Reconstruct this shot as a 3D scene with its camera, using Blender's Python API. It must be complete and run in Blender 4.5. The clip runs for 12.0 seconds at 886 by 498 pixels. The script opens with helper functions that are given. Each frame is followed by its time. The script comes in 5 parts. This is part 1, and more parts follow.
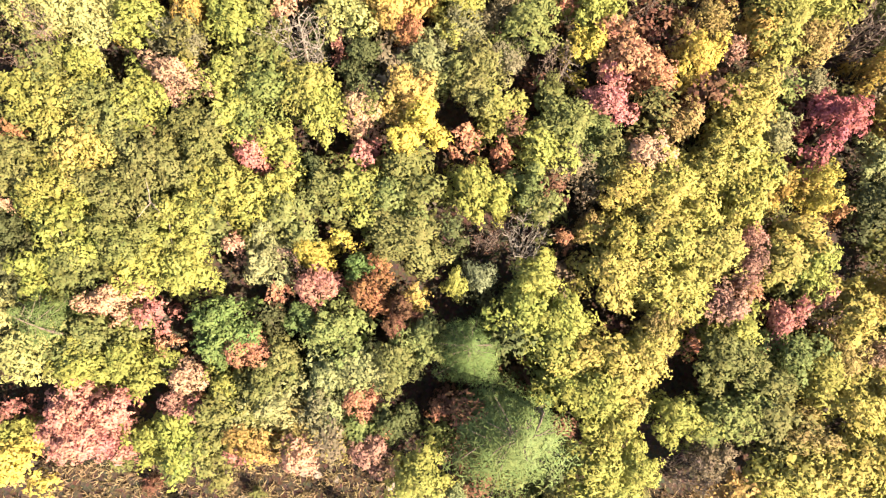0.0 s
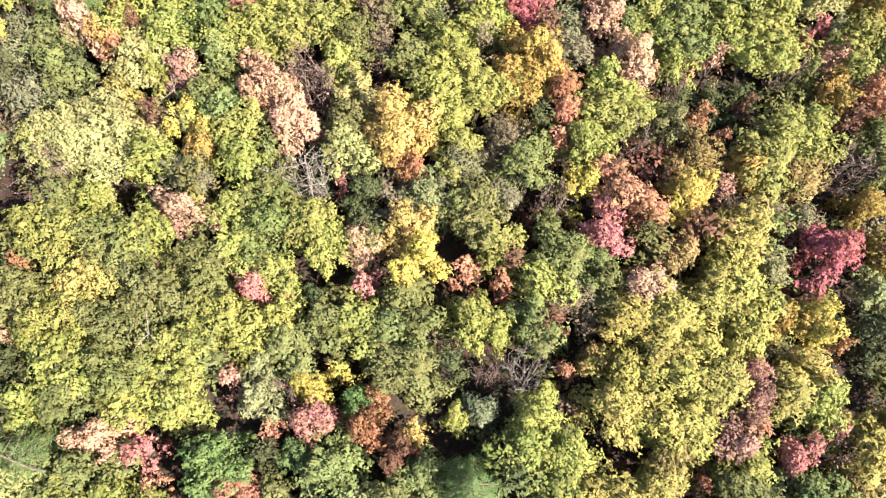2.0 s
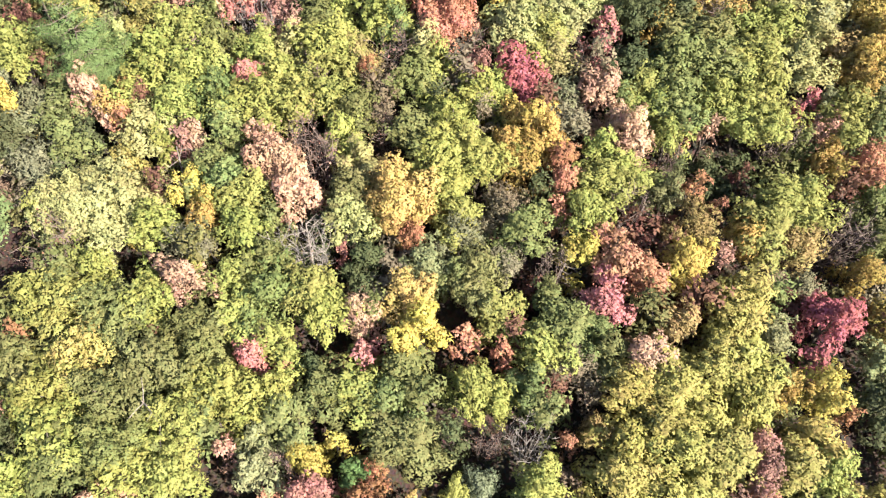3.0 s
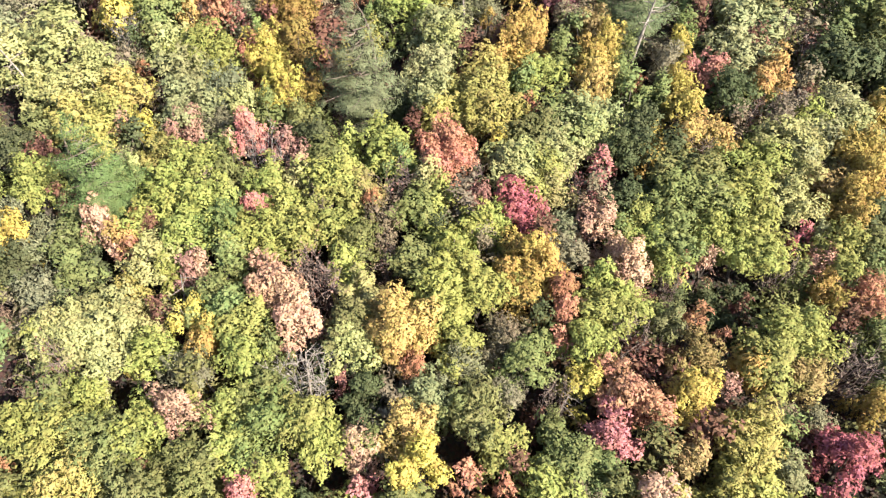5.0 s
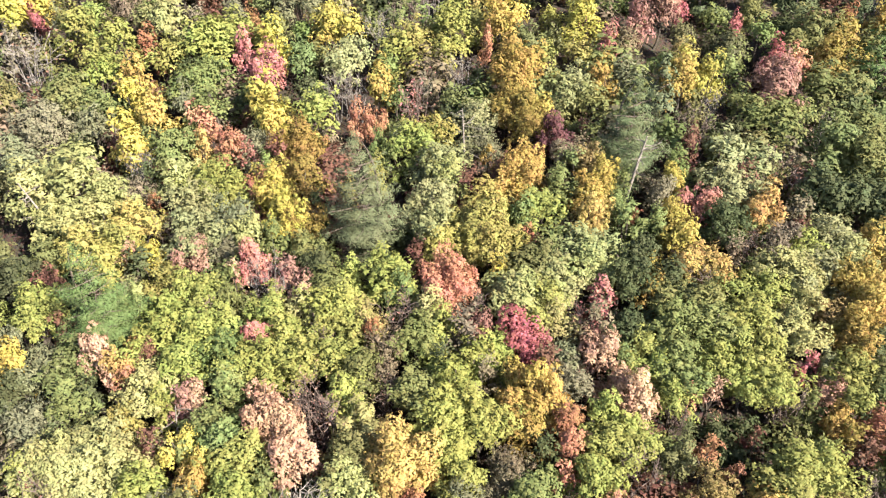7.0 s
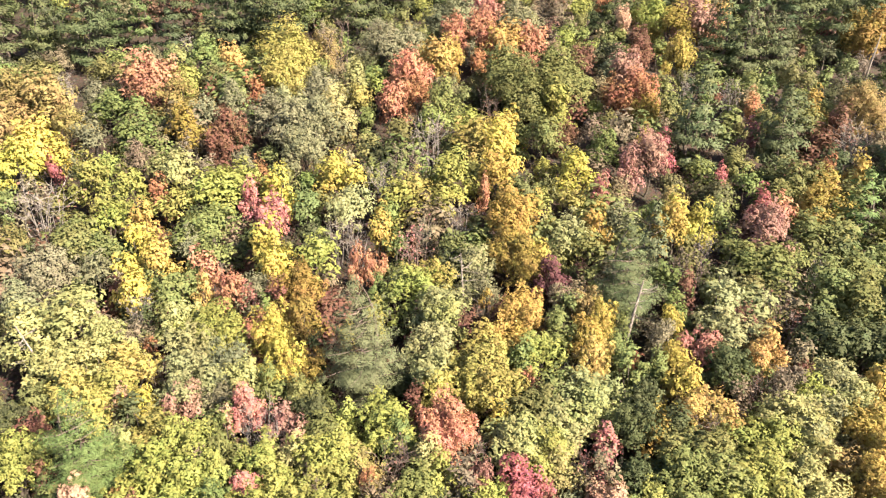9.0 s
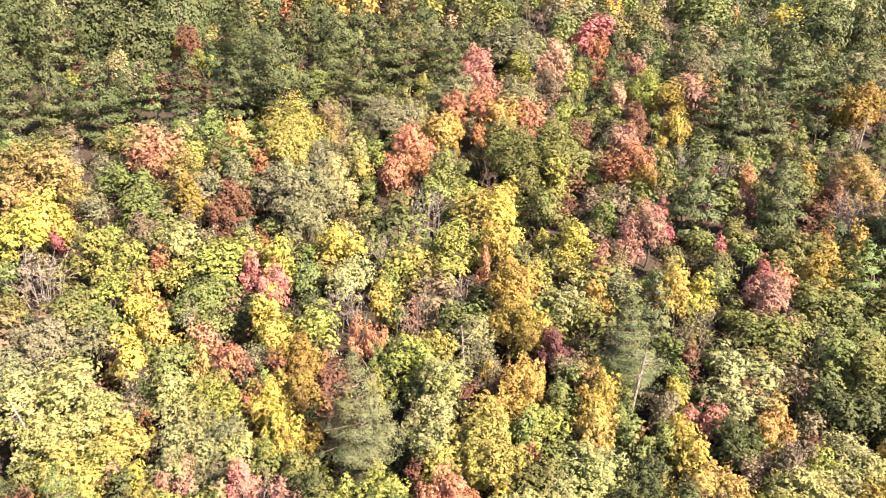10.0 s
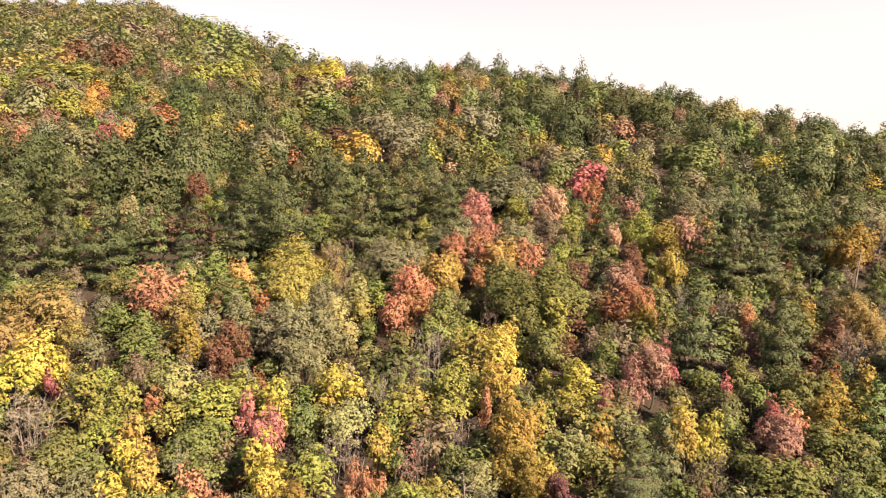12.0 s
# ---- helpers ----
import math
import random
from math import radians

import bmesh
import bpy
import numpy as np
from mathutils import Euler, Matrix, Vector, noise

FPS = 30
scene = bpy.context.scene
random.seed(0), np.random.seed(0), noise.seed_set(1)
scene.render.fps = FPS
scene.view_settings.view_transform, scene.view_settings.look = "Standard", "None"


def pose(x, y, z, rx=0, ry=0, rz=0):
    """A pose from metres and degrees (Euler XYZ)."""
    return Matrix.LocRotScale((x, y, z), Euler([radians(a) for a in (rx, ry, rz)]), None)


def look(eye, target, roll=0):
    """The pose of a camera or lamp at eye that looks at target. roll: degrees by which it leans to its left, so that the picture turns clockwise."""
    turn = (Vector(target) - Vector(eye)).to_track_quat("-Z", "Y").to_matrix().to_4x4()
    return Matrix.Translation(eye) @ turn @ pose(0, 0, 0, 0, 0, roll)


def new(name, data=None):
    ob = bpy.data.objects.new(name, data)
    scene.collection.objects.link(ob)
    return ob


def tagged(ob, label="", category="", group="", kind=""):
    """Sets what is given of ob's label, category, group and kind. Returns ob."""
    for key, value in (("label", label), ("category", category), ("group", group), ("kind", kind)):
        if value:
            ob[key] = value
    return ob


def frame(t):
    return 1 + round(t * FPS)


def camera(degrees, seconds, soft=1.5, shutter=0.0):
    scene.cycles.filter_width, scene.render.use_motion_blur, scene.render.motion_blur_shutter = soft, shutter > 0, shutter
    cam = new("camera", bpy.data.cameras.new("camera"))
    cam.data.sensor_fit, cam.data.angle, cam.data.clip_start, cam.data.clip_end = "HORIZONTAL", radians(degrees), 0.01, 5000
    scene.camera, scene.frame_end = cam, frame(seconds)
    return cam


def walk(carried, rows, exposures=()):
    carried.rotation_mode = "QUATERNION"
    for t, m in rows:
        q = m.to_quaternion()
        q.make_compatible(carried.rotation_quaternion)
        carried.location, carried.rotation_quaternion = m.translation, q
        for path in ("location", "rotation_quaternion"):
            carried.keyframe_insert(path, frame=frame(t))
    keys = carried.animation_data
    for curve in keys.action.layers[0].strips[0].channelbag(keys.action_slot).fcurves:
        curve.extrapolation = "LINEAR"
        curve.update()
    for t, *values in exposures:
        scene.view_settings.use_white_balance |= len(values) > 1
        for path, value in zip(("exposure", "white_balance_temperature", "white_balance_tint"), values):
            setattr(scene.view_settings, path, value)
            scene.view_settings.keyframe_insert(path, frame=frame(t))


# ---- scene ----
cam = camera(66.1, 12.0, soft=1.25)
# A drone that hovers over the wood and tilts its camera up: seconds, pitch, yaw, roll in degrees.
EYE = (0.0, 0.0, 33.0)
TILT = [
    (0.0, -75.00, 0.43, -0.98), (0.5, -72.23, 0.27, -0.85), (1.0, -69.56, 0.15, -0.70), (1.5, -66.76, -0.02, -0.52),
    (2.0, -63.98, -0.05, -0.45), (2.5, -61.17, -0.08, -0.40), (3.0, -58.31, -0.09, -0.36), (5.0, -47.48, -0.03, -0.17),
    (5.5, -44.73, 0.07, -0.21), (6.0, -42.08, 0.13, -0.23), (6.5, -39.37, 0.10, -0.18), (7.0, -36.62, 0.07, -0.18),
    (9.0, -24.59, -0.07, -0.06), (9.5, -21.55, -0.05, -0.09), (10.0, -18.62, -0.03, -0.12), (10.5, -15.62, 0.02, -0.16),
    (11.0, -12.78, 0.02, -0.20), (11.5, -9.81, 0.00, -0.24), (12.0, -6.88, -0.06, -0.29),
]
walk(cam, [(t, pose(*EYE, 90 + p, 0, y) @ pose(0, 0, 0, 0, 0, r)) for t, p, y, r in TILT],
     exposures=[(0.0, 2.45, 7900, 16), (2.5, 2.28, 6300, 14), (7.0, 2.22, 6300, 12), (9.5, 2.42, 7200, 18), (10.4, 2.50, 7500, 21),
                (11.0, 2.50, 7700, 21), (11.5, 2.24, 8000, 22), (12.0, 1.80, 8400, 23)])

# ---- light: autumn sun from behind the drone on the right, clear sky with thin haze ----
SUN_AZ, SUN_EL = radians(124), radians(39)      # azimuth clockwise from +y
world = bpy.data.worlds.new("sky")
scene.world = world
world.use_nodes = True
wn = world.node_tree.nodes
sky = wn.new("ShaderNodeTexSky")
sky.sky_type, sky.sun_disc = "NISHITA", False
sky.sun_elevation, sky.sun_rotation = SUN_EL, SUN_AZ
sky.air_density, sky.dust_density, sky.ozone_density = 1.0, 1.5, 1.0
# thin white haze all round, thickest at the horizon
where, parts = wn.new("ShaderNodeTexCoord"), wn.new("ShaderNodeSeparateXYZ")
ramp = wn.new("ShaderNodeMapRange")
ramp.inputs["From Min"].default_value, ramp.inputs["From Max"].default_value = 0.0, 0.55
ramp.inputs["To Min"].default_value, ramp.inputs["To Max"].default_value = 0.85, 0.0
haze = wn.new("ShaderNodeMix")
haze.data_type = "RGBA"
haze.inputs[7].default_value = (5.6, 5.7, 5.9, 1)
sky_links = world.node_tree.links
sky_links.new(where.outputs["Generated"], parts.inputs[0])
sky_links.new(parts.outputs["Z"], ramp.inputs["Value"])
sky_links.new(ramp.outputs[0], haze.inputs[0])
sky_links.new(sky.outputs[0], haze.inputs[6])
sky_links.new(haze.outputs[2], wn["Background"].inputs[0])
wn["Background"].inputs[1].default_value = 0.062
sun = new("sun", bpy.data.lights.new("sun", "SUN"))
sun.data.energy, sun.data.angle, sun.data.color = 5.0, radians(0.6), (1.0, 0.88, 0.70)
to_sun = Vector((math.sin(SUN_AZ) * math.cos(SUN_EL), math.cos(SUN_AZ) * math.cos(SUN_EL), math.sin(SUN_EL)))
sun.matrix_world = look(to_sun * 300, (0, 0, 0))


# ---- materials ----
def material(name):
    m = bpy.data.materials.new(name)
    m.use_nodes = True
    return m, m.node_tree.nodes, m.node_tree.links, m.node_tree.nodes["Principled BSDF"]


def node(nodes, kind, **values):
    n = nodes.new(kind)
    for key, value in values.items():
        n.inputs[key].default_value = value
    return n


def maths(nodes, links, op, a, b):
    n = nodes.new("ShaderNodeMath")
    n.operation = op
    for i, v in enumerate((a, b)):
        if isinstance(v, (int, float)):
            n.inputs[i].default_value = v
        else:
            links.new(v, n.inputs[i])
    return n.outputs[0]


def foliage(name, glow_through, hue_spread, value_spread, rough, joined_trees=False):
    """Leaves: the tree's own colour, shifted leaf by leaf and bough by bough; some light passes through."""
    m, nodes, links, bsdf = material(name)
    info = nodes.new("ShaderNodeObjectInfo")
    own = info.outputs["Color"]
    if joined_trees:
        tint = nodes.new("ShaderNodeAttribute")
        tint.attribute_name = "leaf_tint"
        own = tint.outputs["Color"]
    geo = nodes.new("ShaderNodeNewGeometry")
    coord = nodes.new("ShaderNodeTexCoord")
    bough = node(nodes, "ShaderNodeTexNoise", Scale=0.9, Detail=2.0)
    links.new(coord.outputs["Object"], bough.inputs["Vector"])
    rnd = geo.outputs["Random Per Island"]
    white = nodes.new("ShaderNodeTexWhiteNoise")
    white.noise_dimensions = "1D"
    links.new(rnd, white.inputs["W"])
    hsv = nodes.new("ShaderNodeHueSaturation")
    links.new(own, hsv.inputs["Color"])
    h1 = maths(nodes, links, "MULTIPLY", maths(nodes, links, "SUBTRACT", rnd, 0.5), hue_spread)
    h2 = maths(nodes, links, "MULTIPLY", maths(nodes, links, "SUBTRACT", bough.outputs[0], 0.5), hue_spread * 2.6)
    links.new(maths(nodes, links, "ADD", maths(nodes, links, "ADD", h1, h2), 0.5), hsv.inputs["Hue"])
    v1 = maths(nodes, links, "MULTIPLY", maths(nodes, links, "SUBTRACT", white.outputs[0], 0.5), value_spread)
    v2 = maths(nodes, links, "MULTIPLY", maths(nodes, links, "SUBTRACT", info.outputs["Random"], 0.5), 0.25)
    tuft = node(nodes, "ShaderNodeTexNoise", Scale=3.2, Detail=1.0)
    links.new(coord.outputs["Object"], tuft.inputs["Vector"])
    v3 = maths(nodes, links, "MULTIPLY", maths(nodes, links, "SUBTRACT", tuft.outputs[0], 0.5), 0.5)
    links.new(maths(nodes, links, "ADD", maths(nodes, links, "ADD", maths(nodes, links, "ADD", v1, v3), v2), 1.0), hsv.inputs["Value"])
    hsv.inputs["Saturation"].default_value = 0.88
    links.new(hsv.outputs[0], bsdf.inputs["Base Color"])
    bsdf.inputs["Roughness"].default_value = rough
    bsdf.inputs["Specular IOR Level"].default_value = 0.12
    back = nodes.new("ShaderNodeBsdfTranslucent")
    links.new(hsv.outputs[0], back.inputs["Color"])
    mix = nodes.new("ShaderNodeMixShader")
    mix.inputs[0].default_value = glow_through
    links.new(bsdf.outputs[0], mix.inputs[1])
    links.new(back.outputs[0], mix.inputs[2])
    links.new(mix.outputs[0], nodes["Material Output"].inputs[0])
    return m


def bark(name, dark, light, scale):
    m, nodes, links, bsdf = material(name)
    coord = nodes.new("ShaderNodeTexCoord")
    grain = node(nodes, "ShaderNodeTexNoise", Scale=scale, Detail=5.0, Roughness=0.7)
    links.new(coord.outputs["Object"], grain.inputs["Vector"])
    ramp = nodes.new("ShaderNodeValToRGB")
    ramp.color_ramp.elements[0].position, ramp.color_ramp.elements[1].position = 0.35, 0.7
    ramp.color_ramp.elements[0].color, ramp.color_ramp.elements[1].color = (*dark, 1), (*light, 1)
    links.new(grain.outputs[0], ramp.inputs[0])
    links.new(ramp.outputs[0], bsdf.inputs["Base Color"])
    bump = node(nodes, "ShaderNodeBump", Strength=0.5, Distance=0.02)
    links.new(grain.outputs[0], bump.inputs["Height"])
    links.new(bump.outputs[0], bsdf.inputs["Normal"])
    bsdf.inputs["Roughness"].default_value = 0.9
    return m


def ground_material():
    """Leaf litter: brown and rust, with dry grass and bare earth in patches."""
    m, nodes, links, bsdf = material("leaf_litter")
    coord = nodes.new("ShaderNodeTexCoord")
    big = node(nodes, "ShaderNodeTexNoise", Scale=0.16, Detail=4.0)
    fine = node(nodes, "ShaderNodeTexVoronoi", Scale=7.0)
    tone = node(nodes, "ShaderNodeTexNoise", Scale=2.2, Detail=6.0, Roughness=0.7)
    for n in (big, fine, tone):
        links.new(coord.outputs["Object"], n.inputs["Vector"])
    a = nodes.new("ShaderNodeValToRGB")
    a.color_ramp.elements[0].position, a.color_ramp.elements[1].position = 0.3, 0.72
    a.color_ramp.elements[0].color, a.color_ramp.elements[1].color = (0.014, 0.009, 0.007, 1), (0.050, 0.029, 0.019, 1)
    links.new(tone.outputs[0], a.inputs[0])
    b = nodes.new("ShaderNodeValToRGB")
    b.color_ramp.elements[0].position, b.color_ramp.elements[1].position = 0.42, 0.62
    b.color_ramp.elements[0].color, b.color_ramp.elements[1].color = (0, 0, 0, 1), (1, 1, 1, 1)
    links.new(big.outputs[0], b.inputs[0])
    mix = nodes.new("ShaderNodeMix")
    mix.data_type = "RGBA"
    links.new(b.outputs[0], mix.inputs[0])
    links.new(a.outputs[0], mix.inputs[6])
    mix.inputs[7].default_value = (0.036, 0.026, 0.016, 1)
    speck = nodes.new("ShaderNodeMix")
    speck.data_type, speck.blend_type = "RGBA", "MULTIPLY"
    speck.inputs[0].default_value = 0.6
    links.new(mix.outputs[2], speck.inputs[6])
    links.new(fine.outputs["Color"], speck.inputs[7])
    links.new(speck.outputs[2], bsdf.inputs["Base Color"])
    bump = node(nodes, "ShaderNodeBump", Strength=0.7, Distance=0.06)
    links.new(fine.outputs["Distance"], bump.inputs["Height"])
    links.new(bump.outputs[0], bsdf.inputs["Normal"])
    bsdf.inputs["Roughness"].default_value = 0.95
    return m


LEAF = foliage("leaves", 0.30, 0.035, 0.34, 0.7)
NEEDLE = foliage("needles", 0.10, 0.03, 0.22, 0.6)
FAR_LEAF = foliage("distant_leaves", 0.20, 0.02, 0.20, 0.6, True)
BARK = bark("oak_bark", (0.03, 0.024, 0.018), (0.10, 0.085, 0.07), 9)
PINE_BARK = bark("pine_bark", (0.045, 0.035, 0.03), (0.15, 0.12, 0.10), 7)
DEAD = bark("weathered_wood", (0.10, 0.09, 0.085), (0.24, 0.22, 0.205), 8)
TWIG = bark("twig_bark", (0.075, 0.055, 0.047), (0.17, 0.13, 0.115), 12)
LITTER = ground_material()


# ---- the hillside: one plane that climbs away from the drone to a spur's crest ----
def soft(v, w):
    """0 below 0 and v above, rounded off over the width w."""
    return v if v > 30 * w else w * math.log1p(math.exp(max(v, -30 * w) / w))


def crest(x):
    """How far off the spur's crest lies: nearer to the right, far up the mountain to the left."""
    return 205 + 13 * math.exp(-((x - 38) / 34) ** 2) - 0.2 * max(x, 0) - 0.004 * min(max(x, 0), 140) ** 2 + 1.80 * min(soft(-x - 15, 12), 300)


def height(x, y):
    s = 0.258 * y if y > 0 else 0.12 * y
    z = s - 0.03 * max(-400, min(x, 400))
    z += 1.1 * noise.noise((x * 0.03, y * 0.03, 3.1)) + 0.35 * noise.noise((x * 0.11, y * 0.11, 7.7))
    z += 3.6 * math.exp(-((x - 10) / 48) ** 2 - ((y - 200) / 48) ** 2)
    d = y - crest(x)
    z -= 0.55 * soft(d, 5)
    return max(z, -45 + 1.5 * noise.noise((x * 0.01, y * 0.01, 0.3)))


def mesh_object(name, verts, faces, mat, parent=None, smooth=False, label=""):
    me = bpy.data.meshes.new(name)
    me.from_pydata([tuple(v) for v in verts], [], [tuple(int(i) for i in f) for f in faces])
    me.materials.append(mat)
    if smooth:
        me.polygons.foreach_set("use_smooth", [True] * len(me.polygons))
    me.update()
    ob = new(name, me)
    ob.parent = parent
    return tagged(ob, label)


def spaced(lo, hi, mid, fine, growth):
    """Coordinates from lo to hi, fine around mid and coarser with distance."""
    out, step, v = [mid], fine, mid
    while v < hi:
        v += step
        step *= growth if v > mid + 70 else 1.0
        out.append(v)
    step, v = fine, mid
    while v > lo:
        v -= step
        step *= growth if v < mid - 70 else 1.0
        out.insert(0, v)
    return out


def build_ground():
    xs, ys = spaced(-2600, 2600, 0, 2.5, 1.06), spaced(-1500, 3500, 30, 2.5, 1.05)
    verts = [(x, y, height(x, y)) for y in ys for x in xs]
    n = len(xs)
    faces = [(j * n + i, j * n + i + 1, (j + 1) * n + i + 1, (j + 1) * n + i) for j in range(len(ys) - 1) for i in range(n - 1)]
    ob = mesh_object("ground", verts, faces, LITTER, smooth=True)
    return tagged(ob, "steep hillside ground covered in brown fallen leaves", "ground", kind="structure")


build_ground()

# ---- tree meshes, built once for each kind and size ----
RNG = np.random.default_rng(11)


def unit(v):
    return v / np.maximum(np.linalg.norm(v, axis=-1, keepdims=True), 1e-9)


def blades(at, facing, size, long=1.0, wide=0.62, fold=0.25, along=None):
    """Leaves: a folded diamond at each place, looking along facing. Gives vertices and triangles."""
    n = len(at)
    size = size * RNG.uniform(0.7, 1.35, (n, 1))
    f = unit(facing)
    a = along if along is not None else RNG.normal(size=(n, 3))
    u = unit(a - f * (a * f).sum(1, keepdims=True))
    v = np.cross(f, u)
    tip, base = at + u * size * 0.5 * long, at - u * size * 0.5 * long
    left = at + v * size * 0.5 * wide + f * size * fold * 0.5
    right = at - v * size * 0.5 * wide + f * size * fold * 0.5
    verts = np.stack([base, left, tip, right], 1).reshape(-1, 3)
    k = np.arange(n)[:, None] * 4
    faces = np.concatenate([k + [0, 2, 1], k + [0, 3, 2]])
    return verts, faces


def slips(at, facing, size, along=None, wide=0.8):
    """Small leaves: one pointed, tilted triangle each."""
    n = len(at)
    size = size * RNG.uniform(0.7, 1.3, (n, 1))
    f = unit(facing)
    a = along if along is not None else RNG.normal(size=(n, 3))
    u = unit(a - f * (a * f).sum(1, keepdims=True))
    v = np.cross(f, u)
    skew = RNG.uniform(-0.2, 0.2, (n, 1))
    verts = np.stack([at + u * size * 0.6, at - u * size * 0.4 + v * size * wide * (0.5 + skew), at - u * size * 0.4 - v * size * wide * (0.5 - skew)], 1).reshape(-1, 3)
    return verts, np.arange(3 * n).reshape(-1, 3)


def inner_leaves(at, size, stretch, n, leaf):
    """Broad leaves deep inside each lobe, which keep the light from passing straight through."""
    c = np.repeat(at, n, 0)
    d = unit(RNG.normal(size=c.shape) + np.array([0, 0, 0.2]))
    s = np.repeat(np.reshape(size, (-1, 1)), n, 0)
    verts, faces = slips(c + d * s * stretch * RNG.uniform(0.2, 0.55, (len(c), 1)), d + RNG.normal(size=c.shape) * 0.45, np.minimum(s * 0.5, leaf * 1.7), None, 0.9)
    return verts, faces, np.repeat(d, 3, 0)


def tube(points, radii, sides=5):
    """A bent, tapering stem through the points."""
    pts = [Vector(p) for p in points]
    verts, faces = [], []
    for i, p in enumerate(pts):
        way = (pts[min(i + 1, len(pts) - 1)] - pts[max(i - 1, 0)]).normalized()
        q = way.to_track_quat("Z", "X")
        for s in range(sides):
            a = 2 * math.pi * s / sides
            verts.append(p + q @ Vector((math.cos(a), math.sin(a), 0)) * radii[i])
    for i in range(len(pts) - 1):
        for s in range(sides):
            a, b = i * sides + s, i * sides + (s + 1) % sides
            faces += [(a, b, b + sides), (a, b + sides, a + sides)]
    verts.append(pts[-1])
    for s in range(sides):
        faces.append(((len(pts) - 1) * sides + s, (len(pts) - 1) * sides + (s + 1) % sides, len(verts) - 1))
    return np.array([tuple(v) for v in verts]), np.array(faces)


def joined(pieces):
    """Pieces of vertices, triangles and, for foliage, the way that each vertex faces."""
    verts, faces, way, k = [], [], [], 0
    for p in pieces:
        verts.append(p[0])
        faces.append(p[1] + k)
        k += len(p[0])
        if len(p) > 2:
            way.append(p[2])
    out = (np.concatenate(verts), np.concatenate(faces))
    return out + (np.concatenate(way),) if len(way) == len(verts) else out


def facing(me, way):
    """Leaves shade with the bough that they cover: each vertex gets its direction."""
    me.attributes.new("custom_normal", "FLOAT_VECTOR", "POINT").data.foreach_set("vector", np.ascontiguousarray(way, dtype=np.float32).ravel())


def make_mesh(name, pieces, mat):
    whole = joined(pieces)
    me = bpy.data.meshes.new(name)
    me.from_pydata(whole[0].tolist(), [], whole[1].tolist(), shade_flat=len(whole) < 3)
    me.materials.append(mat)
    if len(whole) > 2:
        facing(me, whole[2])
    me.update()
    RAW[me.name] = whole
    return me


RAW = {}


def bent(a, b, sag, n=4):
    a, b = np.array(a, float), np.array(b, float)
    side = RNG.normal(size=3) * np.linalg.norm(b - a) * 0.07
    ts = np.linspace(0, 1, n)
    return [tuple(a + (b - a) * t + side * math.sin(math.pi * t) + np.array([0, 0, sag]) * math.sin(math.pi * t)) for t in ts]


def spread(points, gap):
    """Of the points, those that keep the gap from all chosen before them."""
    keep = []
    for i, p in enumerate(points):
        if not keep or np.min(((points[keep] - p) ** 2).sum(1)) > gap * gap:
            keep.append(i)
    return keep


